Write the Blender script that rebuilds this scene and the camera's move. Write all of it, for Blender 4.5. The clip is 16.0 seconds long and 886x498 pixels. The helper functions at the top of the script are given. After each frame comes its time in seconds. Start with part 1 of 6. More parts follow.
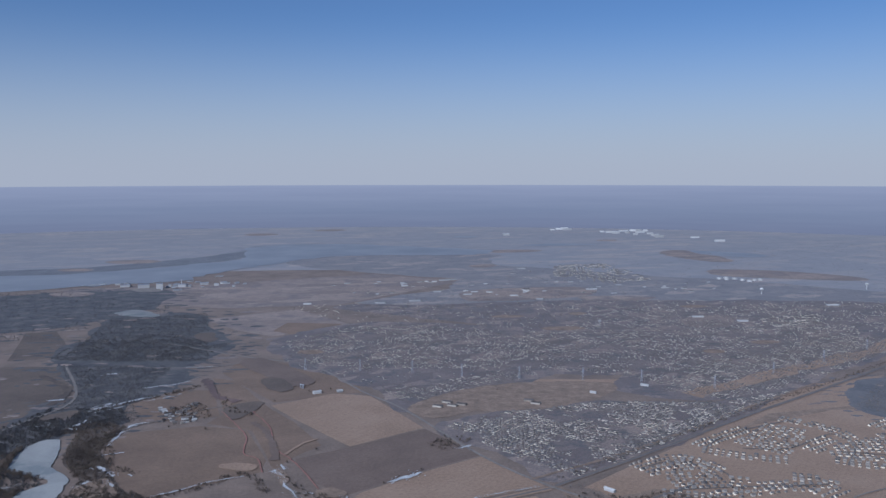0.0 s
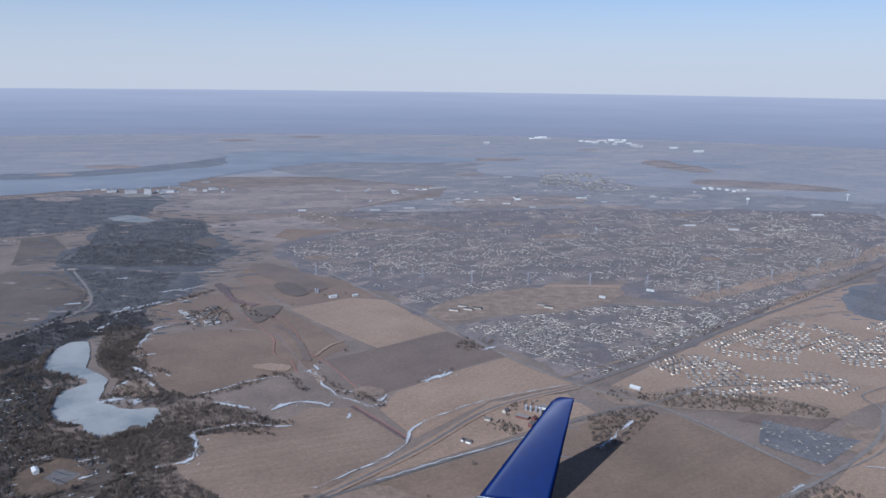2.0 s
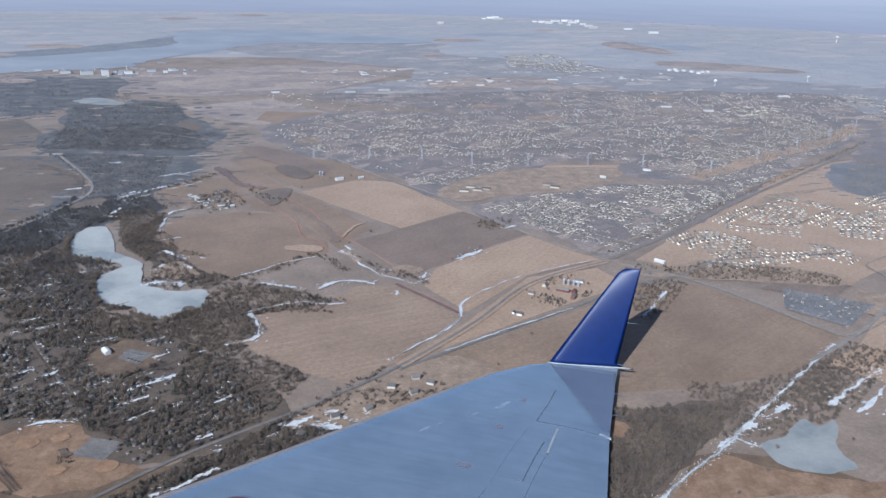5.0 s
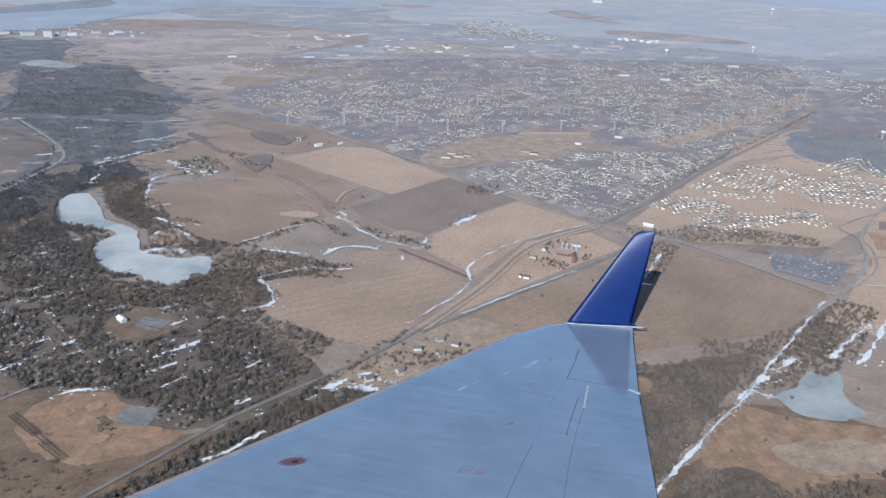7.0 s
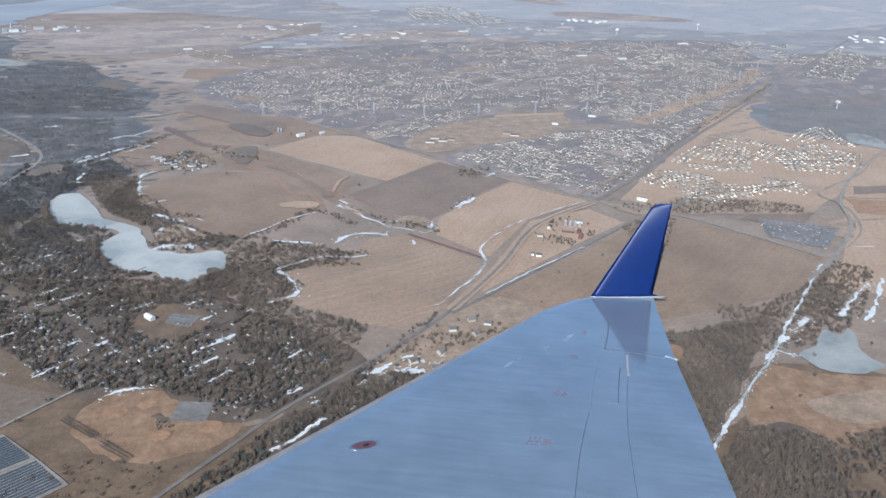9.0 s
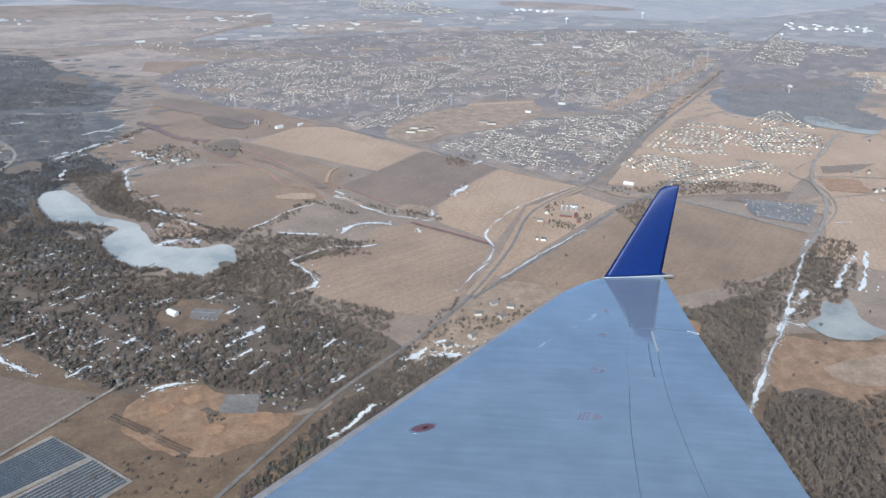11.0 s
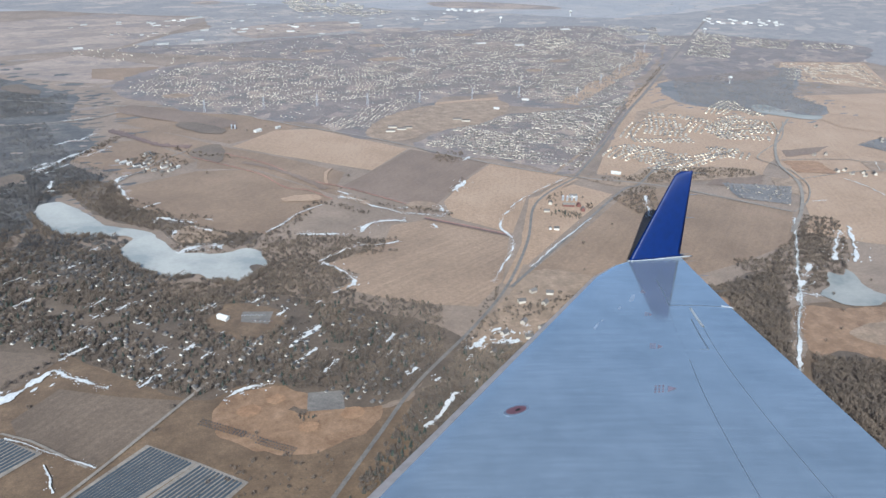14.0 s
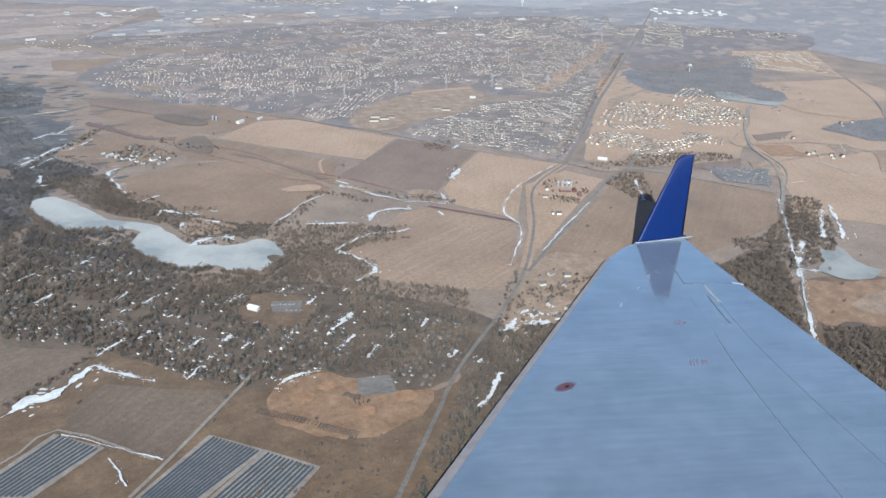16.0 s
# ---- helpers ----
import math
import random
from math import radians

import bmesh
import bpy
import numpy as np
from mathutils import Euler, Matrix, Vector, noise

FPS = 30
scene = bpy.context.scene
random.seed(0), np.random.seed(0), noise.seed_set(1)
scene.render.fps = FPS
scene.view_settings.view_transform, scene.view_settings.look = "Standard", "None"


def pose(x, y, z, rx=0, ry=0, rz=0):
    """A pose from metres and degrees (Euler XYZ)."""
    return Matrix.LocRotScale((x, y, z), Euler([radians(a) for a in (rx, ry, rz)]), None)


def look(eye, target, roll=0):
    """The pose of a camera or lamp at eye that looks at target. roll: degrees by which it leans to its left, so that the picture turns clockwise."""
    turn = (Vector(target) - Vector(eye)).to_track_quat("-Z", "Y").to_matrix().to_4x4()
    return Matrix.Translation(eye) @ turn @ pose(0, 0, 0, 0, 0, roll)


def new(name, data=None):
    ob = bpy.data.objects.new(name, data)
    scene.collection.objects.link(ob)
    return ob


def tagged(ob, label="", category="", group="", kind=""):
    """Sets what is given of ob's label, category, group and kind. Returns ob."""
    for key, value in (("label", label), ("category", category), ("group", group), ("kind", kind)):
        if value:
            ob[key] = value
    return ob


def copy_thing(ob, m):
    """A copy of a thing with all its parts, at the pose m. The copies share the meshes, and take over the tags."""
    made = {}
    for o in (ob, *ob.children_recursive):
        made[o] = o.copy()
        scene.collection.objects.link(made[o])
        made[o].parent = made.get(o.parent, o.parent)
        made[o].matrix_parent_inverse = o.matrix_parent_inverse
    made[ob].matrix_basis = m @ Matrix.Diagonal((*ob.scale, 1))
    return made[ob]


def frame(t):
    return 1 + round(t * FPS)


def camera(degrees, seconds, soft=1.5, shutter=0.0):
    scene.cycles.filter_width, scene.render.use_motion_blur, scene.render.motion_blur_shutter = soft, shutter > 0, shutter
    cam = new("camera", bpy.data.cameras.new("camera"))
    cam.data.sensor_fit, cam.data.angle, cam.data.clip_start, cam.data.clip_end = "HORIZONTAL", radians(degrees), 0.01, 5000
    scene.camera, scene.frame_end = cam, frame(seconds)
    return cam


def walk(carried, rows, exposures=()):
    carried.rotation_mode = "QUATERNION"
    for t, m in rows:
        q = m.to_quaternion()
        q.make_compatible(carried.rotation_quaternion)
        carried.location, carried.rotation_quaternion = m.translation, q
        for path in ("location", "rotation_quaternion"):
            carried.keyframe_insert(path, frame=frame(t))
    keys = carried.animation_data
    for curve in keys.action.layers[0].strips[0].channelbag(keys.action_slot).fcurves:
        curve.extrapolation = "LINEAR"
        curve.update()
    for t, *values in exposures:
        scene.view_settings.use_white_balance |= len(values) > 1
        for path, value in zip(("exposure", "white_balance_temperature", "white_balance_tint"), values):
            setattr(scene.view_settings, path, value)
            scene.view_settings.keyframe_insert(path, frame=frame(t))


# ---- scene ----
cam = camera(57.9, 16.0, soft=1.5)
PATH = [
    (0, (-2.087, 0.23, 320.638), (-2.089, 2.221, 320.447), -0.1),
    (0.5, (-21.356, -1.964, 320.344), (-21.339, 0.02, 320.099), -0.1),
    (1, (-39.266, -4.692, 319.302), (-39.231, -2.715, 319.001), 0.2),
    (1.5, (-56.857, -5.651, 318.556), (-56.801, -3.685, 318.195), 0.4),
    (2, (-74.972, -8.25, 318.27), (-74.887, -6.295, 317.855), 0.7),
    (2.5, (-93.512, -9.31, 316.924), (-93.399, -7.369, 316.456), 0.9),
    (3, (-111.786, -10.918, 316.035), (-111.657, -8.993, 315.51), 1.0),
    (3.5, (-129.617, -11.958, 315.422), (-129.462, -10.05, 314.845), 0.9),
    (4, (-147.428, -12.782, 314.686), (-147.247, -10.889, 314.065), 1.2),
    (4.5, (-165.643, -12.998, 314.296), (-165.432, -11.121, 313.639), 1.2),
    (7, (-257.331, -10.548, 310.922), (-256.916, -8.742, 310.169), 3.0),
    (7.5, (-274.626, -8.715, 310.232), (-274.18, -6.922, 309.469), 2.6),
    (8, (-293.139, -6.51, 309.074), (-292.654, -4.728, 308.307), 2.6),
    (8.5, (-311.714, -4.489, 308.053), (-311.19, -2.718, 307.285), 2.3),
    (9, (-329.827, -2.142, 307.863), (-329.266, -0.387, 307.086), 2.0),
    (11.5, (-419.475, 16.394, 304.313), (-418.715, 18.069, 303.528), 2.4),
    (12, (-437.734, 21.076, 303.402), (-436.929, 22.735, 302.627), 2.4),
    (12.5, (-455.403, 25.714, 303.371), (-454.569, 27.361, 302.601), 2.3),
    (13, (-472.377, 31.039, 302.897), (-471.519, 32.674, 302.126), 2.1),
    (13.5, (-489.708, 36.816, 301.529), (-488.82, 38.433, 300.756), 2.2),
    (14, (-507.281, 43.479, 300.826), (-506.363, 45.075, 300.046), 2.2),
    (14.5, (-524.697, 49.537, 301.066), (-523.747, 51.111, 300.278), 2.4),
    (15, (-541.658, 56.523, 300.062), (-540.676, 58.075, 299.27), 2.5),
    (15.5, (-558.745, 63.87, 298.355), (-557.726, 65.4, 297.565), 2.7),
    (16, (-575.25, 71.178, 297.923), (-574.2, 72.684, 297.129), 2.8),
]
walk(cam, [(t, look(eye, target, roll)) for t, eye, target, roll in PATH],
     [(0, -0.5, 4640, 12), (1.5, -0.16, 4700, 11), (3.5, 0.26, 4840, 9), (7, 0.57, 4930, 5), (16, 0.71, 5160, 3)])

# ---- daylight: low afternoon sun behind the camera, clear sky ----
SUN_ELEVATION, SUN_HEADING = radians(34), Vector((0.56, 0.828, 0)).normalized()
world = bpy.data.worlds.new("sky")
scene.world = world
world.use_nodes = True
sky_nodes = world.node_tree.nodes
sky = sky_nodes.new("ShaderNodeTexSky")
sky.sky_type = "NISHITA"
sky.sun_disc = False
sky.sun_elevation = SUN_ELEVATION
sky.sun_rotation = math.atan2(-SUN_HEADING.x, -SUN_HEADING.y)
sky.altitude = 800
sky.air_density, sky.dust_density, sky.ozone_density = 1.0, 0.3, 3.0
sky_nodes["Background"].inputs["Strength"].default_value = 0.075
# the clear sky pales towards the skyline
sky_links = world.node_tree.links
sky_way = sky_nodes.new("ShaderNodeSeparateXYZ")
sky_links.new(sky_nodes.new("ShaderNodeTexCoord").outputs["Generated"], sky_way.inputs[0])
sky_low = sky_nodes.new("ShaderNodeMapRange")
sky_low.interpolation_type = "SMOOTHSTEP"
for slot, value in ((1, -0.02), (2, 0.2), (3, 0.92), (4, 0.08)):
    sky_low.inputs[slot].default_value = value
sky_links.new(sky_way.outputs[2], sky_low.inputs[0])
sky_mix = sky_nodes.new("ShaderNodeMix")
sky_mix.data_type = "RGBA"
sky_links.new(sky_low.outputs[0], sky_mix.inputs[0])
sky_links.new(sky.outputs[0], sky_mix.inputs[6])
sky_mix.inputs[7].default_value = (9.2, 8.1, 6.9, 1)
sky_links.new(sky_mix.outputs[2], sky_nodes["Background"].inputs[0])
sun = new("sun", bpy.data.lights.new("sun", "SUN"))
sun.data.energy, sun.data.angle, sun.data.color = 4.9, radians(0.6), (1.0, 0.9, 0.77)
ray = SUN_HEADING * math.cos(SUN_ELEVATION) - Vector((0, 0, math.sin(SUN_ELEVATION)))
sun.matrix_world = look((0, 0, 900), Vector((0, 0, 900)) + ray)


# ---- materials ----
def shader(name, rough=0.8, metal=0.0, spec=0.3):
    m = bpy.data.materials.new(name)
    m.use_nodes = True
    n, l = m.node_tree.nodes, m.node_tree.links
    b = n["Principled BSDF"]
    b.inputs["Roughness"].default_value, b.inputs["Metallic"].default_value = rough, metal
    b.inputs["Specular IOR Level"].default_value = spec
    return m, n, l, b


def haze_sheen(b, weight=0.105):
    """Bluish sheen that imitates haze, stronger where a surface is seen at a flat angle."""
    b.inputs["Sheen Weight"].default_value, b.inputs["Sheen Roughness"].default_value = weight, 0.55
    b.inputs["Sheen Tint"].default_value = (0.85, 0.91, 1.0, 1)


def noise_node(n, l, scale, detail=6, rough=0.6, vector=None):
    t = n.new("ShaderNodeTexNoise")
    t.inputs["Scale"].default_value, t.inputs["Detail"].default_value, t.inputs["Roughness"].default_value = scale, detail, rough
    if vector is None:
        vector = n.new("ShaderNodeNewGeometry").outputs["Position"]
    l.new(vector, t.inputs["Vector"])
    return t.outputs["Fac"]


def ramp_node(n, l, fac, stops):
    r = n.new("ShaderNodeValToRGB")
    e = r.color_ramp.elements
    while len(e) < len(stops):
        e.new(0.5)
    for k, (p, c) in zip(e, stops):
        k.position, k.color = p, (*c, 1)
    l.new(fac, r.inputs[0])
    return r.outputs[0]


def blend_node(n, l, fac, a, b, kind="MIX"):
    m = n.new("ShaderNodeMix")
    m.data_type, m.blend_type = "RGBA", kind
    for value, slot in ((fac, 0), (a, 6), (b, 7)):
        if isinstance(value, (int, float)):
            m.inputs[slot].default_value = value
        elif isinstance(value, tuple):
            m.inputs[slot].default_value = (*value, 1)
        else:
            l.new(value, m.inputs[slot])
    return m.outputs[2]


def stretched(n, l, degrees, along, across):
    g = n.new("ShaderNodeNewGeometry")
    m = n.new("ShaderNodeMapping")
    m.inputs["Rotation"].default_value = (0, 0, radians(-degrees))
    l.new(g.outputs["Position"], m.inputs["Vector"])
    m2 = n.new("ShaderNodeMapping")
    m2.inputs["Scale"].default_value = (along, across, 1)
    l.new(m.outputs[0], m2.inputs["Vector"])
    return m2.outputs[0]


def land(name, dark, mid, light, degrees=0.0, broad=0.012, fine=0.25, rows=0.35, bump=0.5):
    """Open land: broad stains, fine mottling and faint rows along one direction."""
    m, n, l, b = shader(name, 0.95, 0, 0.1)
    haze_sheen(b)
    base = ramp_node(n, l, noise_node(n, l, broad, 5), [(0.3, dark), (0.5, mid), (0.72, light)])
    small = ramp_node(n, l, noise_node(n, l, fine, 5, 0.7), [(0.25, (0.62, 0.62, 0.62)), (0.75, (1.25, 1.25, 1.25))])
    c = blend_node(n, l, 0.75, base, small, "MULTIPLY")
    grain = ramp_node(n, l, noise_node(n, l, fine * 4, 3, 0.8), [(0.3, (0.8, 0.8, 0.8)), (0.7, (1.18, 1.18, 1.18))])
    c = blend_node(n, l, 0.8, c, grain, "MULTIPLY")
    if rows:
        v = stretched(n, l, degrees, 0.008, 0.35)
        line = ramp_node(n, l, noise_node(n, l, 1.0, 4, 0.65, v), [(0.3, (0.72, 0.7, 0.68)), (0.7, (1.2, 1.2, 1.2))])
        c = blend_node(n, l, rows, c, line, "MULTIPLY")
    l.new(c, b.inputs["Base Color"])
    bm = n.new("ShaderNodeBump")
    bm.inputs["Strength"].default_value, bm.inputs["Distance"].default_value = bump, 0.6
    l.new(noise_node(n, l, 0.6, 4), bm.inputs["Height"])
    l.new(bm.outputs[0], b.inputs["Normal"])
    return m


def patchwork(name, stops, cell, degrees, stretch=1.7, hedge=(0.09, 0.085, 0.085), fine=0.05, contrast=0.8):
    """Country seen from afar: plots of many tones, with dark hedges and belts of trees between them."""
    m, n, l, b = shader(name, 0.95, 0, 0.1)
    haze_sheen(b)
    v = stretched(n, l, degrees, cell, cell * stretch)
    shift = n.new("ShaderNodeTexNoise")
    shift.inputs["Scale"].default_value, shift.inputs["Detail"].default_value = 1.6, 4
    l.new(v, shift.inputs["Vector"])
    add = n.new("ShaderNodeVectorMath")
    add.operation = "MULTIPLY_ADD"
    add.inputs[1].default_value = (0.5, 0.5, 0.0)
    l.new(shift.outputs["Color"], add.inputs[0])
    l.new(v, add.inputs[2])
    plots = n.new("ShaderNodeTexVoronoi")
    plots.voronoi_dimensions = "2D"
    plots.inputs["Scale"].default_value = 1.0
    l.new(add.outputs[0], plots.inputs["Vector"])
    tone = n.new("ShaderNodeSeparateColor")
    l.new(plots.outputs["Color"], tone.inputs[0])
    r = ramp_node(n, l, tone.outputs[0], stops)
    edge = n.new("ShaderNodeTexVoronoi")
    edge.voronoi_dimensions, edge.feature = "2D", "DISTANCE_TO_EDGE"
    l.new(add.outputs[0], edge.inputs["Vector"])
    near = ramp_node(n, l, edge.outputs["Distance"], [(0.0, (1, 1, 1)), (0.07, (0, 0, 0))])
    c = blend_node(n, l, near, r, hedge)
    wood = ramp_node(n, l, noise_node(n, l, cell * 1.3, 7, 0.7), [(0.5, (0, 0, 0)), (0.6, (1, 1, 1))])
    c = blend_node(n, l, wood, c, hedge)
    small = ramp_node(n, l, noise_node(n, l, fine, 6, 0.75), [(0.3, (0.7, 0.7, 0.7)), (0.7, (1.25, 1.25, 1.25))])
    l.new(blend_node(n, l, contrast, c, small, "MULTIPLY"), b.inputs["Base Color"])
    return m


def islands(name, stops, rough=0.9, spec=0.2, grain=0.8, broad=0.0):
    """A colour for each loose piece of a mesh, with fine mottling."""
    m, n, l, b = shader(name, rough, 0, spec)
    haze_sheen(b)
    g = n.new("ShaderNodeNewGeometry")
    c = ramp_node(n, l, g.outputs["Random Per Island"], stops)
    mott = ramp_node(n, l, noise_node(n, l, grain, 3), [(0.3, (0.75, 0.75, 0.75)), (0.7, (1.15, 1.15, 1.15))])
    c = blend_node(n, l, 0.6, c, mott, "MULTIPLY")
    # broad random tone, its bluish darks painted in for shade between crowns
    clump_shade = ramp_node(n, l, noise_node(n, l, 0.035, 4, 0.6), [(0.32, (0.66, 0.67, 0.7)), (0.68, (1.3, 1.26, 1.2))])
    l.new(blend_node(n, l, broad, c, clump_shade, "MULTIPLY"), b.inputs["Base Color"])
    return m


def per_object(name, stops, rough=0.85, spec=0.3):
    m, n, l, b = shader(name, rough, 0, spec)
    o = n.new("ShaderNodeObjectInfo")
    c = ramp_node(n, l, o.outputs["Random"], stops)
    mott = ramp_node(n, l, noise_node(n, l, 1.2, 3), [(0.3, (0.8, 0.8, 0.8)), (0.7, (1.1, 1.1, 1.1))])
    l.new(blend_node(n, l, 0.7, c, mott, "MULTIPLY"), b.inputs["Base Color"])
    return m


GROUND = land("winter_grass_land", (0.165, 0.117, 0.0793), (0.218, 0.155, 0.107), (0.272, 0.196, 0.136), 30, broad=0.016, rows=0.15)
SOIL = land("ploughed_brown_soil", (0.171, 0.109, 0.0632), (0.212, 0.137, 0.081), (0.258, 0.169, 0.103), 35, rows=0.3)
DARKGRASS = land("dark_brown_grass", (0.0971, 0.0594, 0.0303), (0.133, 0.0838, 0.0453), (0.181, 0.116, 0.0631), rows=0, broad=0.05)
DEEPSOIL = land("deep_brown_soil", (0.105, 0.072, 0.046), (0.135, 0.094, 0.061), (0.172, 0.121, 0.08), 35, rows=0.5)
DARKSOIL = land("dark_wet_soil", (0.145, 0.0967, 0.0642), (0.179, 0.12, 0.0805), (0.209, 0.144, 0.1), 35, rows=0.3)
STUBBLE = land("pale_crop_stubble", (0.286, 0.186, 0.11), (0.33, 0.217, 0.132), (0.369, 0.251, 0.158), 55, rows=0.25)
DRYGRASS = land("tan_dry_grass", (0.185, 0.125, 0.078), (0.25, 0.171, 0.108), (0.335, 0.232, 0.15), 0, broad=0.06, rows=0)
REDSOIL = land("red_brown_bank", (0.095, 0.06, 0.046), (0.135, 0.083, 0.063), (0.19, 0.115, 0.085), rows=0)
REDLINE = land("red_grass_line", (0.26, 0.115, 0.08), (0.32, 0.145, 0.1), (0.37, 0.18, 0.125), rows=0)
# Bluff woods lightened to grey in place of the haze before them.
BLUFF = land("haze_greyed_far_woods", (0.139, 0.131, 0.13), (0.173, 0.163, 0.159), (0.207, 0.194, 0.186), rows=0, broad=0.01, fine=0.05)
FORESTFLOOR = land("leaf_litter", (0.0747, 0.0514, 0.0323), (0.104, 0.0718, 0.0458), (0.143, 0.1, 0.0627), rows=0, broad=0.035, fine=0.15)
# Wood floor with a veil of haze mixed into its greys.
GREYFLOOR = land("haze_greyed_wood_floor", (0.119, 0.109, 0.104), (0.152, 0.137, 0.127), (0.193, 0.17, 0.152), rows=0, broad=0.02, fine=0.12)
PITGRASS = land("orange_brown_dry_grass", (0.165, 0.093, 0.046), (0.22, 0.129, 0.068), (0.282, 0.172, 0.097), rows=0, broad=0.07)
MIDSTUBBLE = land("worn_brown_stubble", (0.214, 0.14, 0.0866), (0.262, 0.174, 0.108), (0.31, 0.209, 0.133), 20, rows=0.5)
ORANGESOIL = land("orange_bare_earth", (0.215, 0.116, 0.056), (0.258, 0.144, 0.072), (0.3, 0.176, 0.092), rows=0, broad=0.08)
ASPHALT = land("worn_asphalt", (0.125, 0.106, 0.088), (0.155, 0.132, 0.11), (0.19, 0.163, 0.136), rows=0, broad=0.05, bump=0.1)
GRAVEL = land("pale_gravel", (0.185, 0.152, 0.12), (0.228, 0.189, 0.149), (0.272, 0.228, 0.18), rows=0, broad=0.05, bump=0.1)
SNOW = land("old_snow", (0.42, 0.41, 0.39), (0.57, 0.55, 0.515), (0.7, 0.675, 0.63), rows=0, broad=0.1, fine=0.7)
DARKFLOOR = land("dark_wood_floor", (0.054, 0.049, 0.046), (0.095, 0.083, 0.074), (0.165, 0.138, 0.114), rows=0, broad=0.03, fine=0.16)
DARKTWIGS = islands("dark_grey_twigs", [(0.0, (0.06, 0.055, 0.053)), (0.5, (0.1, 0.09, 0.084)), (1.0, (0.15, 0.134, 0.12))], broad=0.9)
TWIGS = islands("bare_twigs", [(0.0, (0.085, 0.064, 0.047)), (0.5, (0.135, 0.103, 0.076)), (1.0, (0.205, 0.156, 0.115))], broad=0.8)
# Lighter and greyer than TWIGS: haze is painted into far crowns.
FARTWIGS = islands("haze_paled_far_twigs", [(0.0, (0.135, 0.112, 0.095)), (0.5, (0.195, 0.163, 0.138)), (1.0, (0.27, 0.228, 0.192))], broad=0.7)
BARK = islands("grey_bark", [(0.0, (0.09, 0.08, 0.07)), (1.0, (0.16, 0.14, 0.12))])
NEEDLES = islands("conifer_needles", [(0.0, (0.028, 0.035, 0.028)), (1.0, (0.055, 0.062, 0.046))])
WALLS = per_object("painted_siding", [(0.0, (0.42, 0.37, 0.3)), (0.5, (0.48, 0.43, 0.355)), (0.8, (0.36, 0.31, 0.25)), (1.0, (0.28, 0.235, 0.19))])
ROOFS = per_object("asphalt_shingles", [(0.0, (0.075, 0.066, 0.06)), (0.5, (0.115, 0.1, 0.09)), (1.0, (0.19, 0.165, 0.145))], 0.9)
MANYWALLS = islands("painted_siding_far", [(0.0, (0.92, 0.81, 0.62)), (0.45, (0.82, 0.71, 0.54)), (0.55, (0.44, 0.36, 0.28)), (1.0, (0.25, 0.205, 0.16))])
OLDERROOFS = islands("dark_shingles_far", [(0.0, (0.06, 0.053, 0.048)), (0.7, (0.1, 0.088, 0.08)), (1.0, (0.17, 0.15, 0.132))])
MANYROOFS = islands("asphalt_shingles_far", [(0.0, (0.1, 0.088, 0.08)), (0.5, (0.16, 0.142, 0.13)), (0.85, (0.21, 0.187, 0.165)), (1.0, (0.32, 0.28, 0.24))])
NEWROOFS = per_object("brown_grey_shingles", [(0.0, (0.17, 0.148, 0.126)), (0.5, (0.22, 0.193, 0.165)), (1.0, (0.28, 0.245, 0.21))], 0.9)
OLDWALLS = per_object("weathered_siding", [(0.0, (0.75, 0.7, 0.61)), (0.45, (0.62, 0.57, 0.49)), (0.55, (0.28, 0.24, 0.2)), (1.0, (0.14, 0.118, 0.1))])
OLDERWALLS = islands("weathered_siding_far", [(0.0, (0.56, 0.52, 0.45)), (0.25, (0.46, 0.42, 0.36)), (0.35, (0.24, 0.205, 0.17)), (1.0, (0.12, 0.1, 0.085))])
WHITEMETAL = per_object("white_sheet_metal", [(0.0, (0.38, 0.36, 0.33)), (0.7, (0.52, 0.495, 0.455)), (1.0, (0.7, 0.67, 0.61))], 0.7, 0.2)


def ice_material(name, k):
    m, n, l, b = shader(name, 0.75, 0, 0.12)
    c = ramp_node(n, l, noise_node(n, l, 0.022, 5, 0.55), [(0.36, (0.3 * k, 0.31 * k, 0.295 * k)), (0.47, (0.4 * k, 0.39 * k, 0.355 * k)), (0.62, (0.47 * k, 0.45 * k, 0.405 * k))])
    fine = ramp_node(n, l, noise_node(n, l, 0.3, 4), [(0.3, (0.9, 0.9, 0.9)), (0.7, (1.05, 1.05, 1.05))])
    l.new(blend_node(n, l, 0.7, c, fine, "MULTIPLY"), b.inputs["Base Color"])
    return m


def water_material():
    m, n, l, b = shader("haze_paled_river_water", 0.7, 0, 0.2)
    # pale grey base in place of the haze over the water
    l.new(ramp_node(n, l, noise_node(n, l, 0.006, 4), [(0.3, (0.24, 0.245, 0.255)), (0.7, (0.31, 0.31, 0.315))]), b.inputs["Base Color"])
    return m


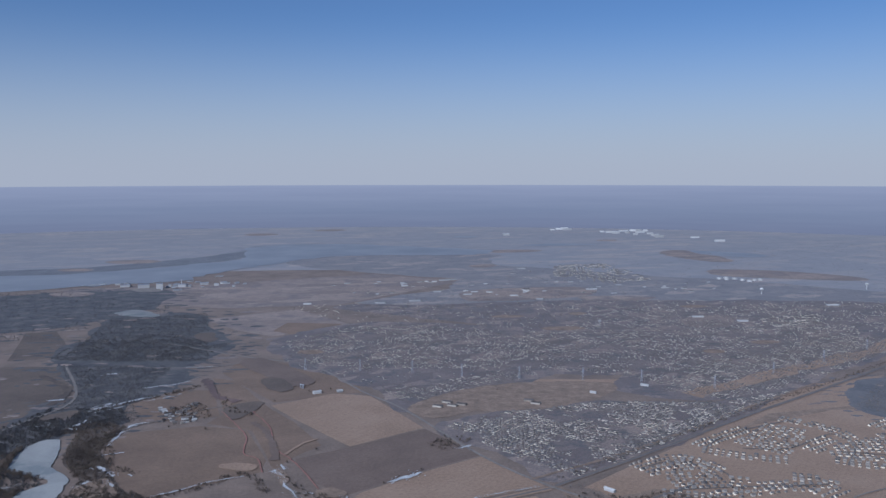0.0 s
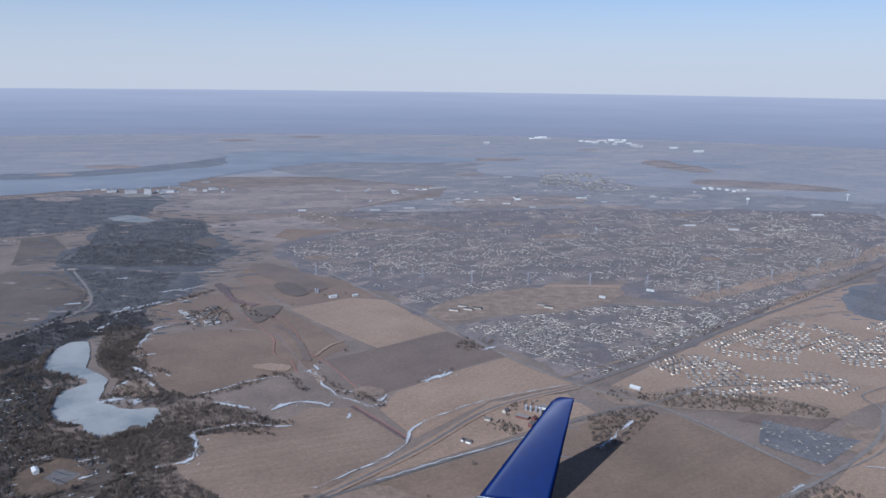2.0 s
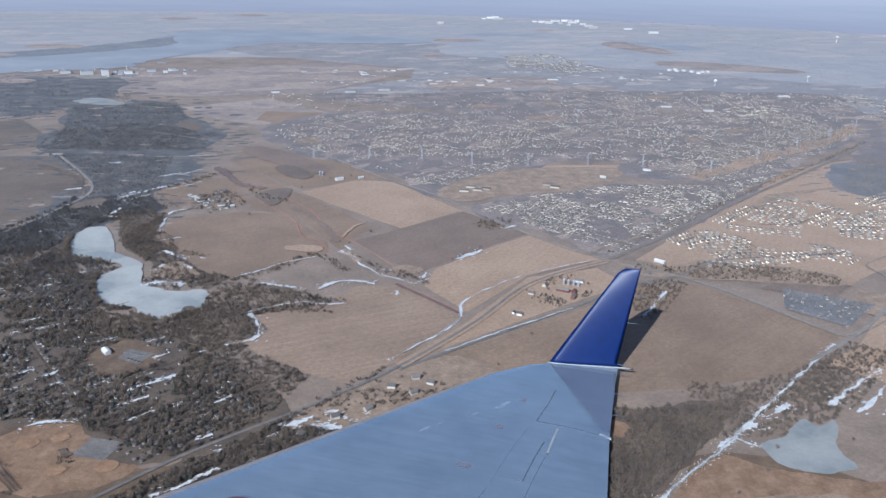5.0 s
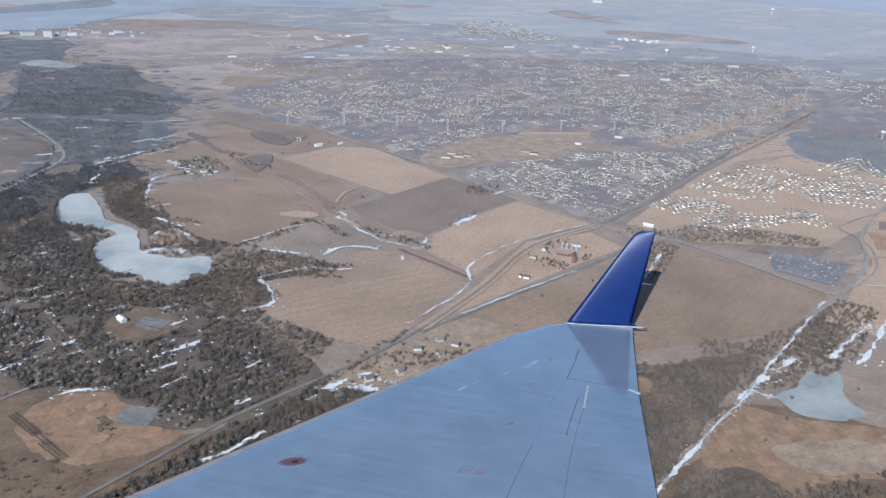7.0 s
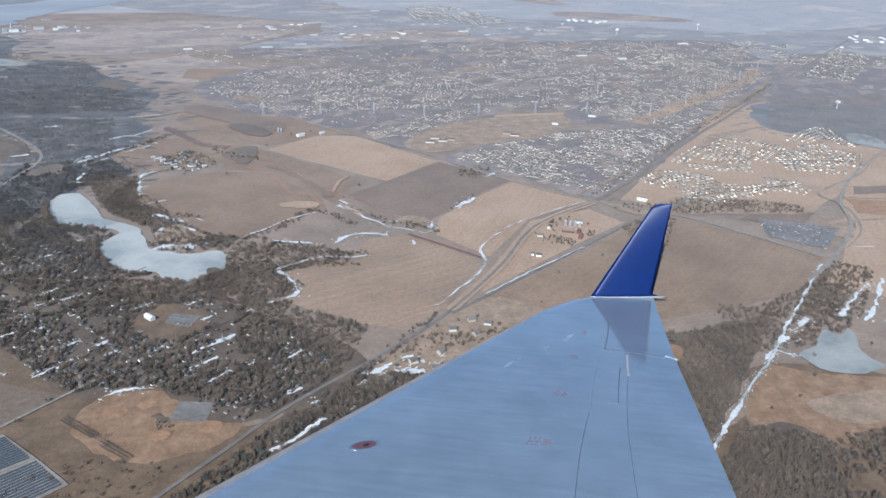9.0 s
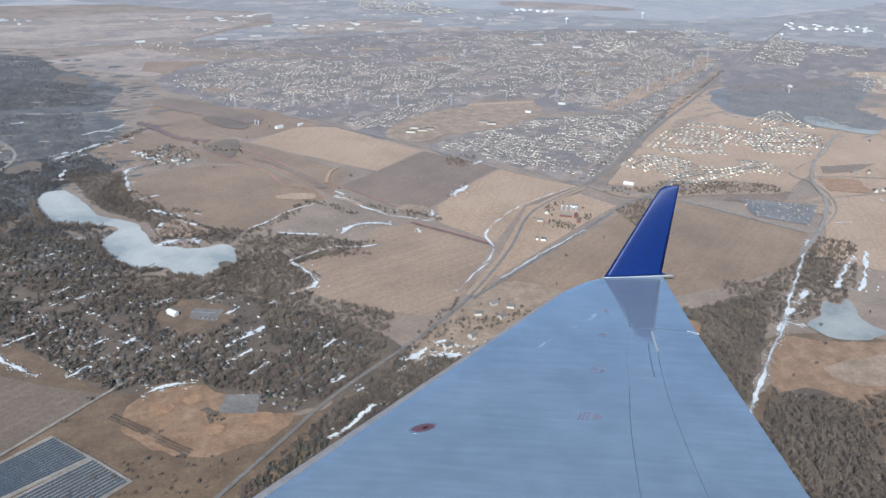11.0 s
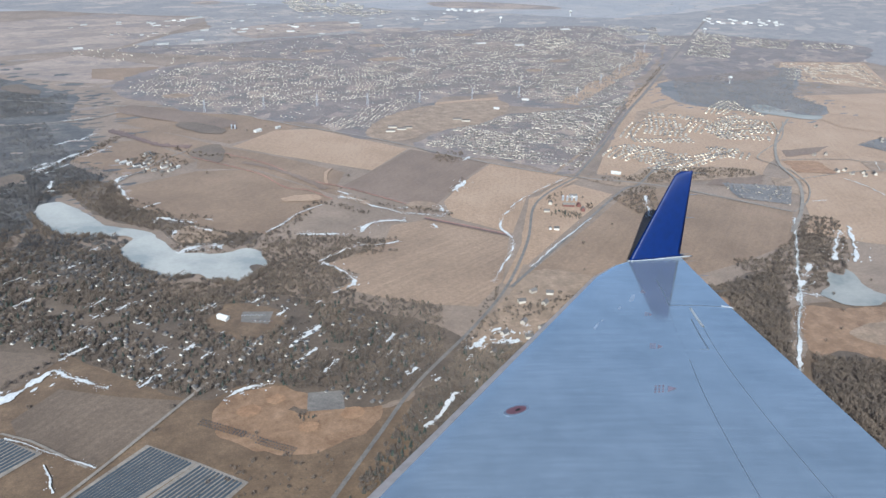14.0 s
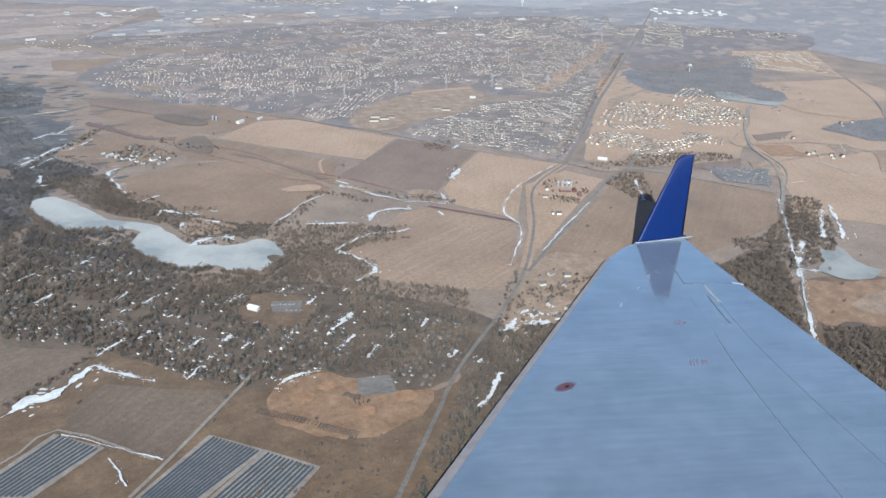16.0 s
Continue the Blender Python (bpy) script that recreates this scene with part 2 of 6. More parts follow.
def wing_material():
    m, n, l, b = shader("polished_pale_wing_skin", 0.15, 0.76, 0.5)
    g = n.new("ShaderNodeNewGeometry")
    c = ramp_node(n, l, noise_node(n, l, 0.02, 5), [(0.3, (0.43, 0.475, 0.495)), (0.7, (0.52, 0.56, 0.575))])
    streak = ramp_node(n, l, noise_node(n, l, 1.0, 5, 0.6, stretched(n, l, 65, 0.25, 0.02)), [(0.35, (0.91, 0.92, 0.93)), (0.65, (1.05, 1.05, 1.04))])
    c = blend_node(n, l, 0.8, c, streak, "MULTIPLY")
    smudge = ramp_node(n, l, noise_node(n, l, 0.035, 7, 0.7), [(0.38, (0.9, 0.905, 0.91)), (0.5, (1, 1, 1)), (0.68, (1.06, 1.055, 1.05))])
    l.new(blend_node(n, l, 0.6, c, smudge, "MULTIPLY"), b.inputs["Base Color"])
    l.new(ramp_node(n, l, noise_node(n, l, 0.05, 4), [(0.3, (0.05, 0.05, 0.05)), (0.7, (0.14, 0.14, 0.14))]), b.inputs["Roughness"])
    return m


def plain(name, colour, rough=0.5, spec=0.4, metal=0.0, vary=0.15):
    m, n, l, b = shader(name, rough, metal, spec)
    lo, hi = tuple(c * (1 - vary) for c in colour), tuple(min(1, c * (1 + vary)) for c in colour)
    l.new(ramp_node(n, l, noise_node(n, l, 0.15, 5), [(0.3, lo), (0.7, hi)]), b.inputs["Base Color"])
    return m


ICE, POND_ICE, WATER, WING = ice_material("lake_ice", 0.84), ice_material("pond_ice", 0.68), water_material(), wing_material()
BLUE = plain("deep_blue_gloss_paint", (0.0026, 0.012, 0.074), 0.4, 0.25)
SEAM = plain("dark_panel_seam", (0.1, 0.12, 0.15), 0.6)
FAINTSEAM = plain("faint_skin_seam", (0.34, 0.37, 0.41), 0.2, 0.5, 0.7)
SCUFF = plain("pale_rubbed_skin", (0.52, 0.545, 0.565), 0.22, 0.5, 0.68)
# Brown tint painted in for the ground mirrored in the leading edge.
NOSEMETAL = plain("ground_tinted_edge_metal", (0.3, 0.26, 0.235), 0.5, 0.4, 0.3)
BAREMETAL = plain("pale_bare_metal", (0.3, 0.3, 0.3), 0.4, 0.5)
TANCOUNTRY = patchwork("tan_river_farmland", [(0.0, (0.2, 0.15, 0.115)), (0.35, (0.255, 0.188, 0.142)), (0.7, (0.29, 0.213, 0.16)), (1.0, (0.33, 0.247, 0.184))], 0.009, 12, 2.2, (0.2, 0.155, 0.128), 0.05)
TOWNGROUND = patchwork("town_gardens_and_streets", [(0.0, (0.155, 0.117, 0.099)), (0.4, (0.183, 0.14, 0.118)), (0.75, (0.222, 0.168, 0.136)), (1.0, (0.315, 0.235, 0.178))], 0.022, 40, 1.6, (0.13, 0.11, 0.1), 0.2)
# Two steps of distance haze put into the plot colours, mid then far.
MIDCOUNTRY = patchwork("haze_greyed_outskirts", [(0.0, (0.205, 0.18, 0.167)), (0.45, (0.23, 0.2, 0.18)), (0.75, (0.265, 0.224, 0.195)), (0.9, (0.36, 0.287, 0.23)), (1.0, (0.27, 0.23, 0.202))], 0.012, 25, 2.0, (0.19, 0.17, 0.16), 0.06, 0.6)
FARCOUNTRY = patchwork("haze_paled_farmland", [(0.0, (0.265, 0.245, 0.234)), (0.5, (0.285, 0.258, 0.242)), (0.8, (0.31, 0.272, 0.246)), (0.92, (0.37, 0.305, 0.255)), (1.0, (0.295, 0.264, 0.242))], 0.005, 20, 3.0, (0.252, 0.234, 0.226), 0.02, 0.35)
RED = plain("faded_red_marking", (0.17, 0.14, 0.17), 0.5)
LATCH = plain("black_latch", (0.02, 0.018, 0.02), 0.8, 0.1)
CAPRED = plain("dark_red_cap", (0.1, 0.05, 0.06), 0.8, 0.2)
PANEL = plain("blue_black_solar_glass", (0.05, 0.06, 0.07), 0.4, 0.4)
STEEL = plain("galvanised_steel", (0.45, 0.45, 0.46), 0.45, 0.5, 0.6)
BARNRED = plain("red_barn_board", (0.135, 0.058, 0.046), 0.85)


# ---- building helpers ----
def link_mesh(name, verts, faces, material, parent=None, label="", mats=None):
    me = bpy.data.meshes.new(name)
    me.from_pydata([tuple(v) for v in verts], [], [tuple(f) for f in faces])
    for m in (material if isinstance(material, (list, tuple)) else [material]):
        me.materials.append(m)
    if mats is not None:
        me.polygons.foreach_set("material_index", np.asarray(mats, np.int32))
    me.update()
    ob = new(name, me)
    if parent:
        ob.parent = parent
    if label:
        ob["label"] = label
    return ob


def fast_mesh(name, verts, faces, material):
    """One mesh of triangles from two arrays."""
    me = bpy.data.meshes.new(name)
    verts, faces = np.asarray(verts, np.float32), np.asarray(faces, np.int32)
    me.vertices.add(len(verts))
    me.vertices.foreach_set("co", verts.ravel())
    me.loops.add(faces.size)
    me.loops.foreach_set("vertex_index", faces.ravel())
    me.polygons.add(len(faces))
    me.polygons.foreach_set("loop_start", np.arange(len(faces), dtype=np.int32) * 3)
    me.materials.append(material)
    me.update(calc_edges=True)
    return new(name, me)


def smooth_line(points, closed, steps=6, rough=0.0, seed=0):
    """A rounded line through points, with natural unevenness."""
    p = [Vector((x, y, 0)) for x, y in points]
    n, out = len(p), []
    for i in range(n if closed else n - 1):
        a, b, c, d = (p[(i + k) % n] if closed else p[max(0, min(n - 1, i + k))] for k in (-1, 0, 1, 2))
        for k in range(steps):
            s = k / steps
            q = 0.5 * (2 * b + (c - a) * s + (2 * a - 5 * b + 4 * c - d) * s * s + (3 * b - a - 3 * c + d) * s ** 3)
            out.append(q)
    if not closed:
        out.append(p[-1])
    if rough:
        out = [q + Vector((noise.noise(q * 0.07 + Vector((seed, 0, 0))), noise.noise(q * 0.07 + Vector((0, seed + 9, 0))), 0)) * rough
               + Vector((noise.noise(q * 0.3), noise.noise(q * 0.3 + Vector((5, 5, 0))), 0)) * rough * 0.4
               + Vector((noise.noise(q * 0.017 + Vector((3, 7, 0))), noise.noise(q * 0.017 + Vector((8, 1, 0))), 0)) * max(0, rough - 4) * 2.0 for q in out]
    return [(q.x, q.y) for q in out]


def ragged_line(points, rough, size=6.0):
    """A natural outline: rounded, then broken up at three scales."""
    line = smooth_line(points, True, 12)
    out = []
    for i, (x, y) in enumerate(line):
        x2, y2 = line[(i + 1) % len(line)]
        k = max(1, int(math.dist((x, y), (x2, y2)) / size))
        for s in range(k):
            q = Vector((x + (x2 - x) * s / k, y + (y2 - y) * s / k, 0))
            d = Vector((0, 0, 0))
            for reach, share in ((6.0, 1.0), (2.4, 0.6), (1.0, 0.22)):
                w = q / (rough * reach)
                d += Vector((noise.noise(w + Vector((3, 1, 0))), noise.noise(w + Vector((7, 4, 2))), 0)) * rough * share
            out.append((q.x + d.x, q.y + d.y))
    return out


def sheet(name, outline, material, z, label, category, kind="structure"):
    """A flat piece of land with its own outline and a low edge."""
    bm = bmesh.new()
    vs = [bm.verts.new((x, y, z)) for x, y in outline]
    es = [bm.edges.new((vs[i], vs[(i + 1) % len(vs)])) for i in range(len(vs))]
    bmesh.ops.triangle_fill(bm, use_beauty=True, use_dissolve=False, edges=es)
    for f in bm.faces:
        if f.normal.z < 0:
            f.normal_flip()
    me = bpy.data.meshes.new(name)
    bm.to_mesh(me)
    bm.free()
    me.materials.append(material)
    return tagged(new(name, me), label, category, kind=kind)


def strip(name, line, width, material, z, label, category, kind="structure", ragged=0.0):
    """A ribbon of even or ragged width along a line."""
    verts, faces = [], []
    for i, (x, y) in enumerate(line):
        a, b = Vector(line[max(0, i - 1)]), Vector(line[min(len(line) - 1, i + 1)])
        d = (b - a).normalized()
        w = width / 2
        r = [1 + ragged * noise.noise(Vector((x * 0.13 + k * 31, y * 0.13, k * 7.0))) * 2 for k in (0, 1)]
        verts += [(x - d.y * w * max(0.05, r[0]), y + d.x * w * max(0.05, r[0]), z), (x + d.y * w * max(0.05, r[1]), y - d.x * w * max(0.05, r[1]), z)]
        if i:
            k = 2 * i
            faces.append((k - 2, k - 1, k + 1, k))
    return tagged(link_mesh(name, verts, faces, material), label, category, kind=kind)


def inside(x, y, poly):
    c, n = False, len(poly)
    for i in range(n):
        (x1, y1), (x2, y2) = poly[i], poly[i - 1]
        if (y1 > y) != (y2 > y) and x < (x2 - x1) * (y - y1) / (y2 - y1) + x1:
            c = not c
    return c


def inside_many(p, poly):
    c = np.zeros(len(p), bool)
    q = np.asarray(poly, float)
    for (x1, y1), (x2, y2) in zip(q, np.roll(q, 1, 0)):
        if y1 != y2:
            c ^= ((y1 > p[:, 1]) != (y2 > p[:, 1])) & (p[:, 0] < (x2 - x1) * (p[:, 1] - y1) / (y2 - y1) + x1)
    return c


def near_line(p, line, width):
    d = np.full(len(p), 1e9)
    q = np.asarray(line, float)
    for a, b in zip(q[:-1], q[1:]):
        ab = b - a
        s = np.clip(((p - a) @ ab) / max(1e-6, ab @ ab), 0, 1)
        d = np.minimum(d, np.linalg.norm(p - (a + s[:, None] * ab), axis=1))
    return d < width


# ---- the land ----
def build_ground():
    verts, faces = [(-290, 30, 0)], []
    rings = [400, 900, 1600, 2600, 3800, 4690]
    n = 96
    for r in rings:
        verts += [(-290 + r * math.cos(2 * math.pi * k / n), 30 + r * math.sin(2 * math.pi * k / n), 0) for k in range(n)]
    faces += [(0, 1 + k, 1 + (k + 1) % n) for k in range(n)]
    for i in range(len(rings) - 1):
        a, b = 1 + i * n, 1 + (i + 1) * n
        faces += [(a + k, b + k, b + (k + 1) % n, a + (k + 1) % n) for k in range(n)]
    # from 2600 outwards the ground takes the haze-paled colour
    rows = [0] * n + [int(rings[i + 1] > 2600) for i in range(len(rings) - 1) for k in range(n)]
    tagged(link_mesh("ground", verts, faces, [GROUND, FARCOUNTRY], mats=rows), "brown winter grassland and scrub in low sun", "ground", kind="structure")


def build_backdrop():
    """The far land up to the skyline, a plain glowing band with painted haze all round."""
    verts, faces, n, r = [], [], 120, 4680
    for k in range(n):
        x, y = -290 + r * math.cos(2 * math.pi * k / n), 30 + r * math.sin(2 * math.pi * k / n)
        verts += [(x, y, -2), (x, y, 246)]
    faces = [(2 * k, (2 * k + 2) % (2 * n), (2 * k + 3) % (2 * n), 2 * k + 1) for k in range(n)]
    m, nn, l, b = shader("glowing_haze_band", 1, 0, 0)
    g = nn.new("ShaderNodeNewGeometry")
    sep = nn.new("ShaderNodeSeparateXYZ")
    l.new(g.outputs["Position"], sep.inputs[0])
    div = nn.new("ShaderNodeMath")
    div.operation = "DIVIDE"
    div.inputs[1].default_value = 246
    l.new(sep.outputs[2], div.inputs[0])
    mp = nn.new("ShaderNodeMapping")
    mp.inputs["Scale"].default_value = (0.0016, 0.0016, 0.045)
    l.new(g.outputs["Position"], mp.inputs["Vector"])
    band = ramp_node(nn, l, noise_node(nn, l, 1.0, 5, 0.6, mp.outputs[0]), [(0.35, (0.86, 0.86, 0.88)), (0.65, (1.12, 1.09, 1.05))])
    # haze put into the glow, paler towards the skyline
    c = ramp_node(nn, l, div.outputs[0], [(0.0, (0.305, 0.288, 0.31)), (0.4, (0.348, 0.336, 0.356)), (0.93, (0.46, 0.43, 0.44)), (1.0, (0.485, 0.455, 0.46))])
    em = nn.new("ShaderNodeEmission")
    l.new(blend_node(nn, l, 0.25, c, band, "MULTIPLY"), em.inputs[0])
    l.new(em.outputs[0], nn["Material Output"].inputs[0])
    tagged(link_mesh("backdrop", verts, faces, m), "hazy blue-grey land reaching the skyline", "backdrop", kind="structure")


build_ground()
build_backdrop()
LEVEL = [0.1]


def next_level():
    LEVEL[0] += 0.004
    return LEVEL[0]


FIELDS = []


def field(points, material, label, rough=1.5, steps=5):
    line = []
    for i, (x, y) in enumerate(points):
        x2, y2 = points[(i + 1) % len(points)]
        for k in range(steps):
            q = Vector((x + (x2 - x) * k / steps, y + (y2 - y) * k / steps, 0))
            line.append((q.x + noise.noise(q * 0.05) * rough, q.y + noise.noise(q * 0.05 + Vector((9, 0, 0))) * rough))
    FIELDS.append(line)
    return sheet("field", line, material, next_level(), label, "field")

sheet("grassland", smooth_line([(-660, 660), (-545, 650), (-490, 600), (-430, 512), (-370, 505), (-315, 440), (-235, 480), (-200, 440), (-330, 330), (-500, 330), (-700, 420)], True, 5, 5), DARKGRASS, next_level(), "dark brown grassland round the solar panels", "ground")
sheet("grassland", smooth_line([(-45, 340), (10, 372), (60, 425), (140, 395), (180, 330), (60, 240), (-80, 240)], True, 5, 5), DARKGRASS, next_level(), "dark brown meadow beside the creek", "ground")
field([(140, 790), (430, 1070), (720, 1075), (660, 860), (470, 780), (340, 700), (200, 730)], STUBBLE, "bare tan land round the new houses", 6)
field([(380, 1085), (560, 1190), (690, 1240), (700, 1080), (440, 1060)], STUBBLE, "bare tan land beside the long road", 5)
field([(930, 1170), (1110, 1310), (1320, 1240), (1060, 990)], STUBBLE, "bare tan land round the outer estate", 5)
field([(560, 860), (650, 905), (760, 905), (900, 835), (774, 735), (600, 560), (430, 560), (330, 590), (400, 720), (470, 790)], STUBBLE, "bare orange-tan building land", 6)
# far fields first, then the near ones
field([(-1077, 2179), (-633, 2305), (-215, 2515), (48, 2334), (-259, 1924), (-540, 1879), (-812, 1998)], TANCOUNTRY, "far reddish-tan winter fields by the river", 12)
field([(-525, 1734), (-346, 1859), (-201, 1670), (-341, 1552), (-424, 1609)], TANCOUNTRY, "pale tan stubble field beside the town", 4)
field([(-338, 1693), (-222, 1682), (-194, 1629), (-277, 1549), (-349, 1602)], SOIL, "tan field at the edge of the housing", 4)
field([(779, 3092), (956, 3216), (1021, 2897), (934, 2837)], STUBBLE, "far pale field beyond the town", 8)
field([(-842, 1582), (-788, 1604), (-705, 1468), (-684, 1364), (-748, 1344)], DEEPSOIL, "brown ploughed field among woods", 3)
field([(-733, 1305), (-637, 1302), (-528, 1115), (-548, 1009), (-584, 928), (-760, 1000)], DEEPSOIL, "large brown ploughed field inside a curved road", 3)
field([(-348, 1359), (-236, 1311), (-144, 1245), (-121, 1148), (-240, 1095), (-327, 1214), (-357, 1261)], SOIL, "brown field below the housing estate", 2)
field([(-438, 1089), (-382, 1160), (-344, 1158), (-298, 1031), (-387, 1004)], SOIL, "small brown field beside the farmstead", 2)
field([(-391, 965), (-310, 991), (-247, 973), (-201, 868), (-199, 834), (-242, 801), (-293, 763), (-335, 790), (-360, 832), (-394, 892), (-405, 930)], SOIL, "ploughed brown field with curved edges", 2)
field([(-364, 1230), (-323, 1212), (-246, 1077), (-197, 1008), (-146, 918), (-172, 881), (-187, 839), (-199, 871), (-241, 973), (-307, 1002), (-295, 1040)], SOIL, "brown ploughed strip along a ditch", 2)
field([(-241, 1081), (-162, 1141), (-108, 1128), (-28, 983), (-113, 914), (-194, 1015)], STUBBLE, "pale tan stubble field below new houses", 1)
field([(-111, 914), (-26, 979), (39, 884), (-32, 833), (-97, 773), (-140, 805), (-170, 871)], DARKSOIL, "dark brown bare field", 1)
field([(42, 882), (102, 794), (9, 753), (-69, 665), (-103, 731), (-86, 778), (-28, 831)], STUBBLE, "pale tan field beside the curved road", 1)
field([(-172, 735), (-132, 735), (-105, 700), (-79, 656), (-141, 573), (-188, 540), (-229, 568), (-277, 619), (-249, 638), (-266, 671), (-200, 692)], MIDSTUBBLE, "wide tan field with faint mowing rows", 2)
field([(183, 716), (261, 590), (179, 525), (83, 511), (4, 507), (-28, 513), (-55, 516), (-109, 577), (18, 650), (113, 709)], SOIL, "large brown field between road and woods", 2)
field([(8, 747), (89, 769), (108, 721), (32, 677), (-99, 594), (-104, 597), (-62, 658)], STUBBLE, "tan triangle of farmland between two roads", 1)
field([(814, 1034), (1070, 974), (1023, 878), (917, 820), (739, 894), (789, 947)], STUBBLE, "pale field by a distant lake", 4)
field([(479, 785), (774, 740), (278, 464), (220, 540), (274, 577), (360, 670)], STUBBLE, "bare graded building land with tracks", 4)
field([(731, 1023), (665, 1076), (522, 1056), (397, 994), (350, 960), (430, 1040), (613, 1090)], DRYGRASS, "tan verge beside new houses", 3)
field([(-217, 302), (-177, 277), (-167, 257), (-181, 238), (-237, 272)], DEEPSOIL, "brown field edge behind the woods", 1)
PIT = ragged_line([(-417, 489), (-377, 499), (-336, 471), (-319, 444), (-342, 424), (-384, 421), (-407, 437), (-421, 463)], 4.0, 2.0)
FIELDS.append(PIT)
sheet("field", PIT, PITGRASS, next_level(), "orange dry grass around an old pit", "field")
field([(-501, 556), (-467, 529), (-429, 507), (-490, 460), (-528, 512), (-531, 530)], DEEPSOIL, "brown field beside the solar panels", 1)
field([(-550, 646), (-514, 626), (-493, 599), (-524, 569), (-562, 552), (-620, 600)], DEEPSOIL, "brown field beside the wooded suburb", 1)
sheet("field", ragged_line([(63, 420), (100, 404), (140, 388), (190, 376), (215, 335), (150, 322), (100, 336), (40, 329), (5, 366)], 5, 2.0), PITGRASS, next_level(), "tan dry meadow beside the pond", "field")
field([(69, 1219), (302, 1220), (189, 1083), (73, 1037), (28, 1094), (23, 1154)], STUBBLE, "open tan ground inside the town", 3)



def scatter_scrub(outline, material, inner, reach, count, seed):
    """Loose patches that break up the edge of a wood: trees outside it, grass inside."""
    rng, taken = random.Random(seed), []
    for filling, label, n in ((material, "loose dark scrub along the edge of a wood", count), (inner, "small brown gaps along the edge of a wood", count // 2)):
        z, verts, faces = next_level(), [], []
        for _ in range(n):
            ox, oy = outline[rng.randrange(len(outline))]
            ox, oy = ox + rng.gauss(0, reach), oy + rng.gauss(0, reach)
            wide, long, turn = rng.uniform(0.1, 0.3) * reach, rng.uniform(0.2, 0.8) * reach, rng.uniform(-0.5, 0.5)
            if any(math.dist((ox, oy), (px, py)) < 0.8 * (long + size) for px, py, size in taken):
                continue
            taken.append((ox, oy, long))
            first = len(verts)
            for k in range(11):
                a, r = k * 2 * math.pi / 11, rng.uniform(0.6, 1.15)
                u, w = long * r * math.cos(a), wide * r * math.sin(a)
                verts.append((ox + u * math.cos(turn) - w * math.sin(turn), oy + u * math.sin(turn) + w * math.cos(turn), z))
            faces.append(tuple(range(first, first + 11)))
        tagged(link_mesh("scrub_patches", verts, faces, filling), label, "scrub", kind="stuff")


def floor(points, material, label, rough=8):
    outline = ragged_line(points, rough, max(2.0, rough * 0.45))
    sheet("wood_floor", outline, material, next_level(), label, "ground")
    if material in (DARKFLOOR, GREYFLOOR):
        scatter_scrub(outline, material, TANCOUNTRY, 12 + rough * 0.8, 320, int(points[0][0]))


floor([(-732, 1733), (-538, 1804), (-403, 1337), (-568, 1341), (-659, 1343)], DARKFLOOR, "dark floor of a distant wood", 38)
floor([(-1500, 1500), (-1190, 2060), (-760, 2150), (-700, 1850), (-850, 1600)], DARKFLOOR, "dark floor of riverside woods", 30)
floor([(-560, 1100), (-470, 970), (-500, 870), (-560, 840), (-760, 760), (-760, 930), (-575, 930)], DARKFLOOR, "dark floor of a lakeside wood")
floor([(-47, 509), (29, 486), (110, 488), (60, 432), (-132, 264), (-163, 264), (-207, 308), (-300, 330), (-310, 420), (-230, 490), (-109, 450)], FORESTFLOOR, "leaf-strewn floor of a bare wood", 5)
CLEARINGS = [ragged_line(c, 2.0, 2.0) for c in ([(-44, 382), (-24, 374), (-46, 350), (-68, 356)], [(0, 474), (18, 460), (0, 446), (-24, 453)], [(-95, 352), (-70, 344), (-75, 336), (-98, 342)])]
sheet("field", ragged_line([(-225, 490), (-150, 548), (-105, 582), (-62, 545), (-90, 505), (-150, 478), (-200, 462)], 4, 2.5), DRYGRASS, next_level() + 0.1, "tan grass round farmhouses beside the main road", "field")
sheet("field", ragged_line([(60, 372), (110, 376), (170, 352), (120, 340), (70, 348)], 4, 2.5), DRYGRASS, next_level() + 0.1, "paler orange grass inside the meadow", "field")
for c in CLEARINGS:
    FIELDS.append(c)
    sheet("clearing", c, PITGRASS, next_level() + 0.1, "orange-brown grass clearing in a bare wood", "ground")
floor([(0, 356), (40, 330), (-60, 190), (-170, 190), (-105, 276)], FORESTFLOOR, "leaf-strewn floor of a bare wood", 4)
floor([(699, 1240), (1077, 1244), (824, 1041), (789, 947), (715, 900), (640, 960), (560, 1070)], GREYFLOOR, "floor of a wood beyond the houses, greyed with haze", 10)
floor([(-529, 821), (-440, 774), (-405, 660), (-348, 645), (-301, 605), (-225, 505), (-320, 445), (-375, 504), (-429, 507), (-493, 601), (-550, 651)], FORESTFLOOR, "leaf-strewn gardens under trees", 4)
floor([(-560, 1010), (-480, 960), (-410, 1010), (-440, 1090), (-400, 1170), (-440, 1300), (-640, 1315), (-530, 1120)], DARKFLOOR, "dark floor of woods between fields", 12)
floor([(-420, 1340), (-560, 1330), (-680, 1350), (-700, 1500), (-560, 1560), (-400, 1480)], DARKFLOOR, "dark floor of woods by the country road", 14)
floor([(-490, 950), (-455, 962), (-440, 900), (-425, 860), (-405, 838), (-385, 812), (-375, 770), (-345, 755), (-318, 745), (-300, 765), (-335, 795), (-362, 838), (-398, 895), (-408, 935), (-405, 985), (-450, 1010)], FORESTFLOOR, "leaf-strewn scrub along the lake shore", 4)
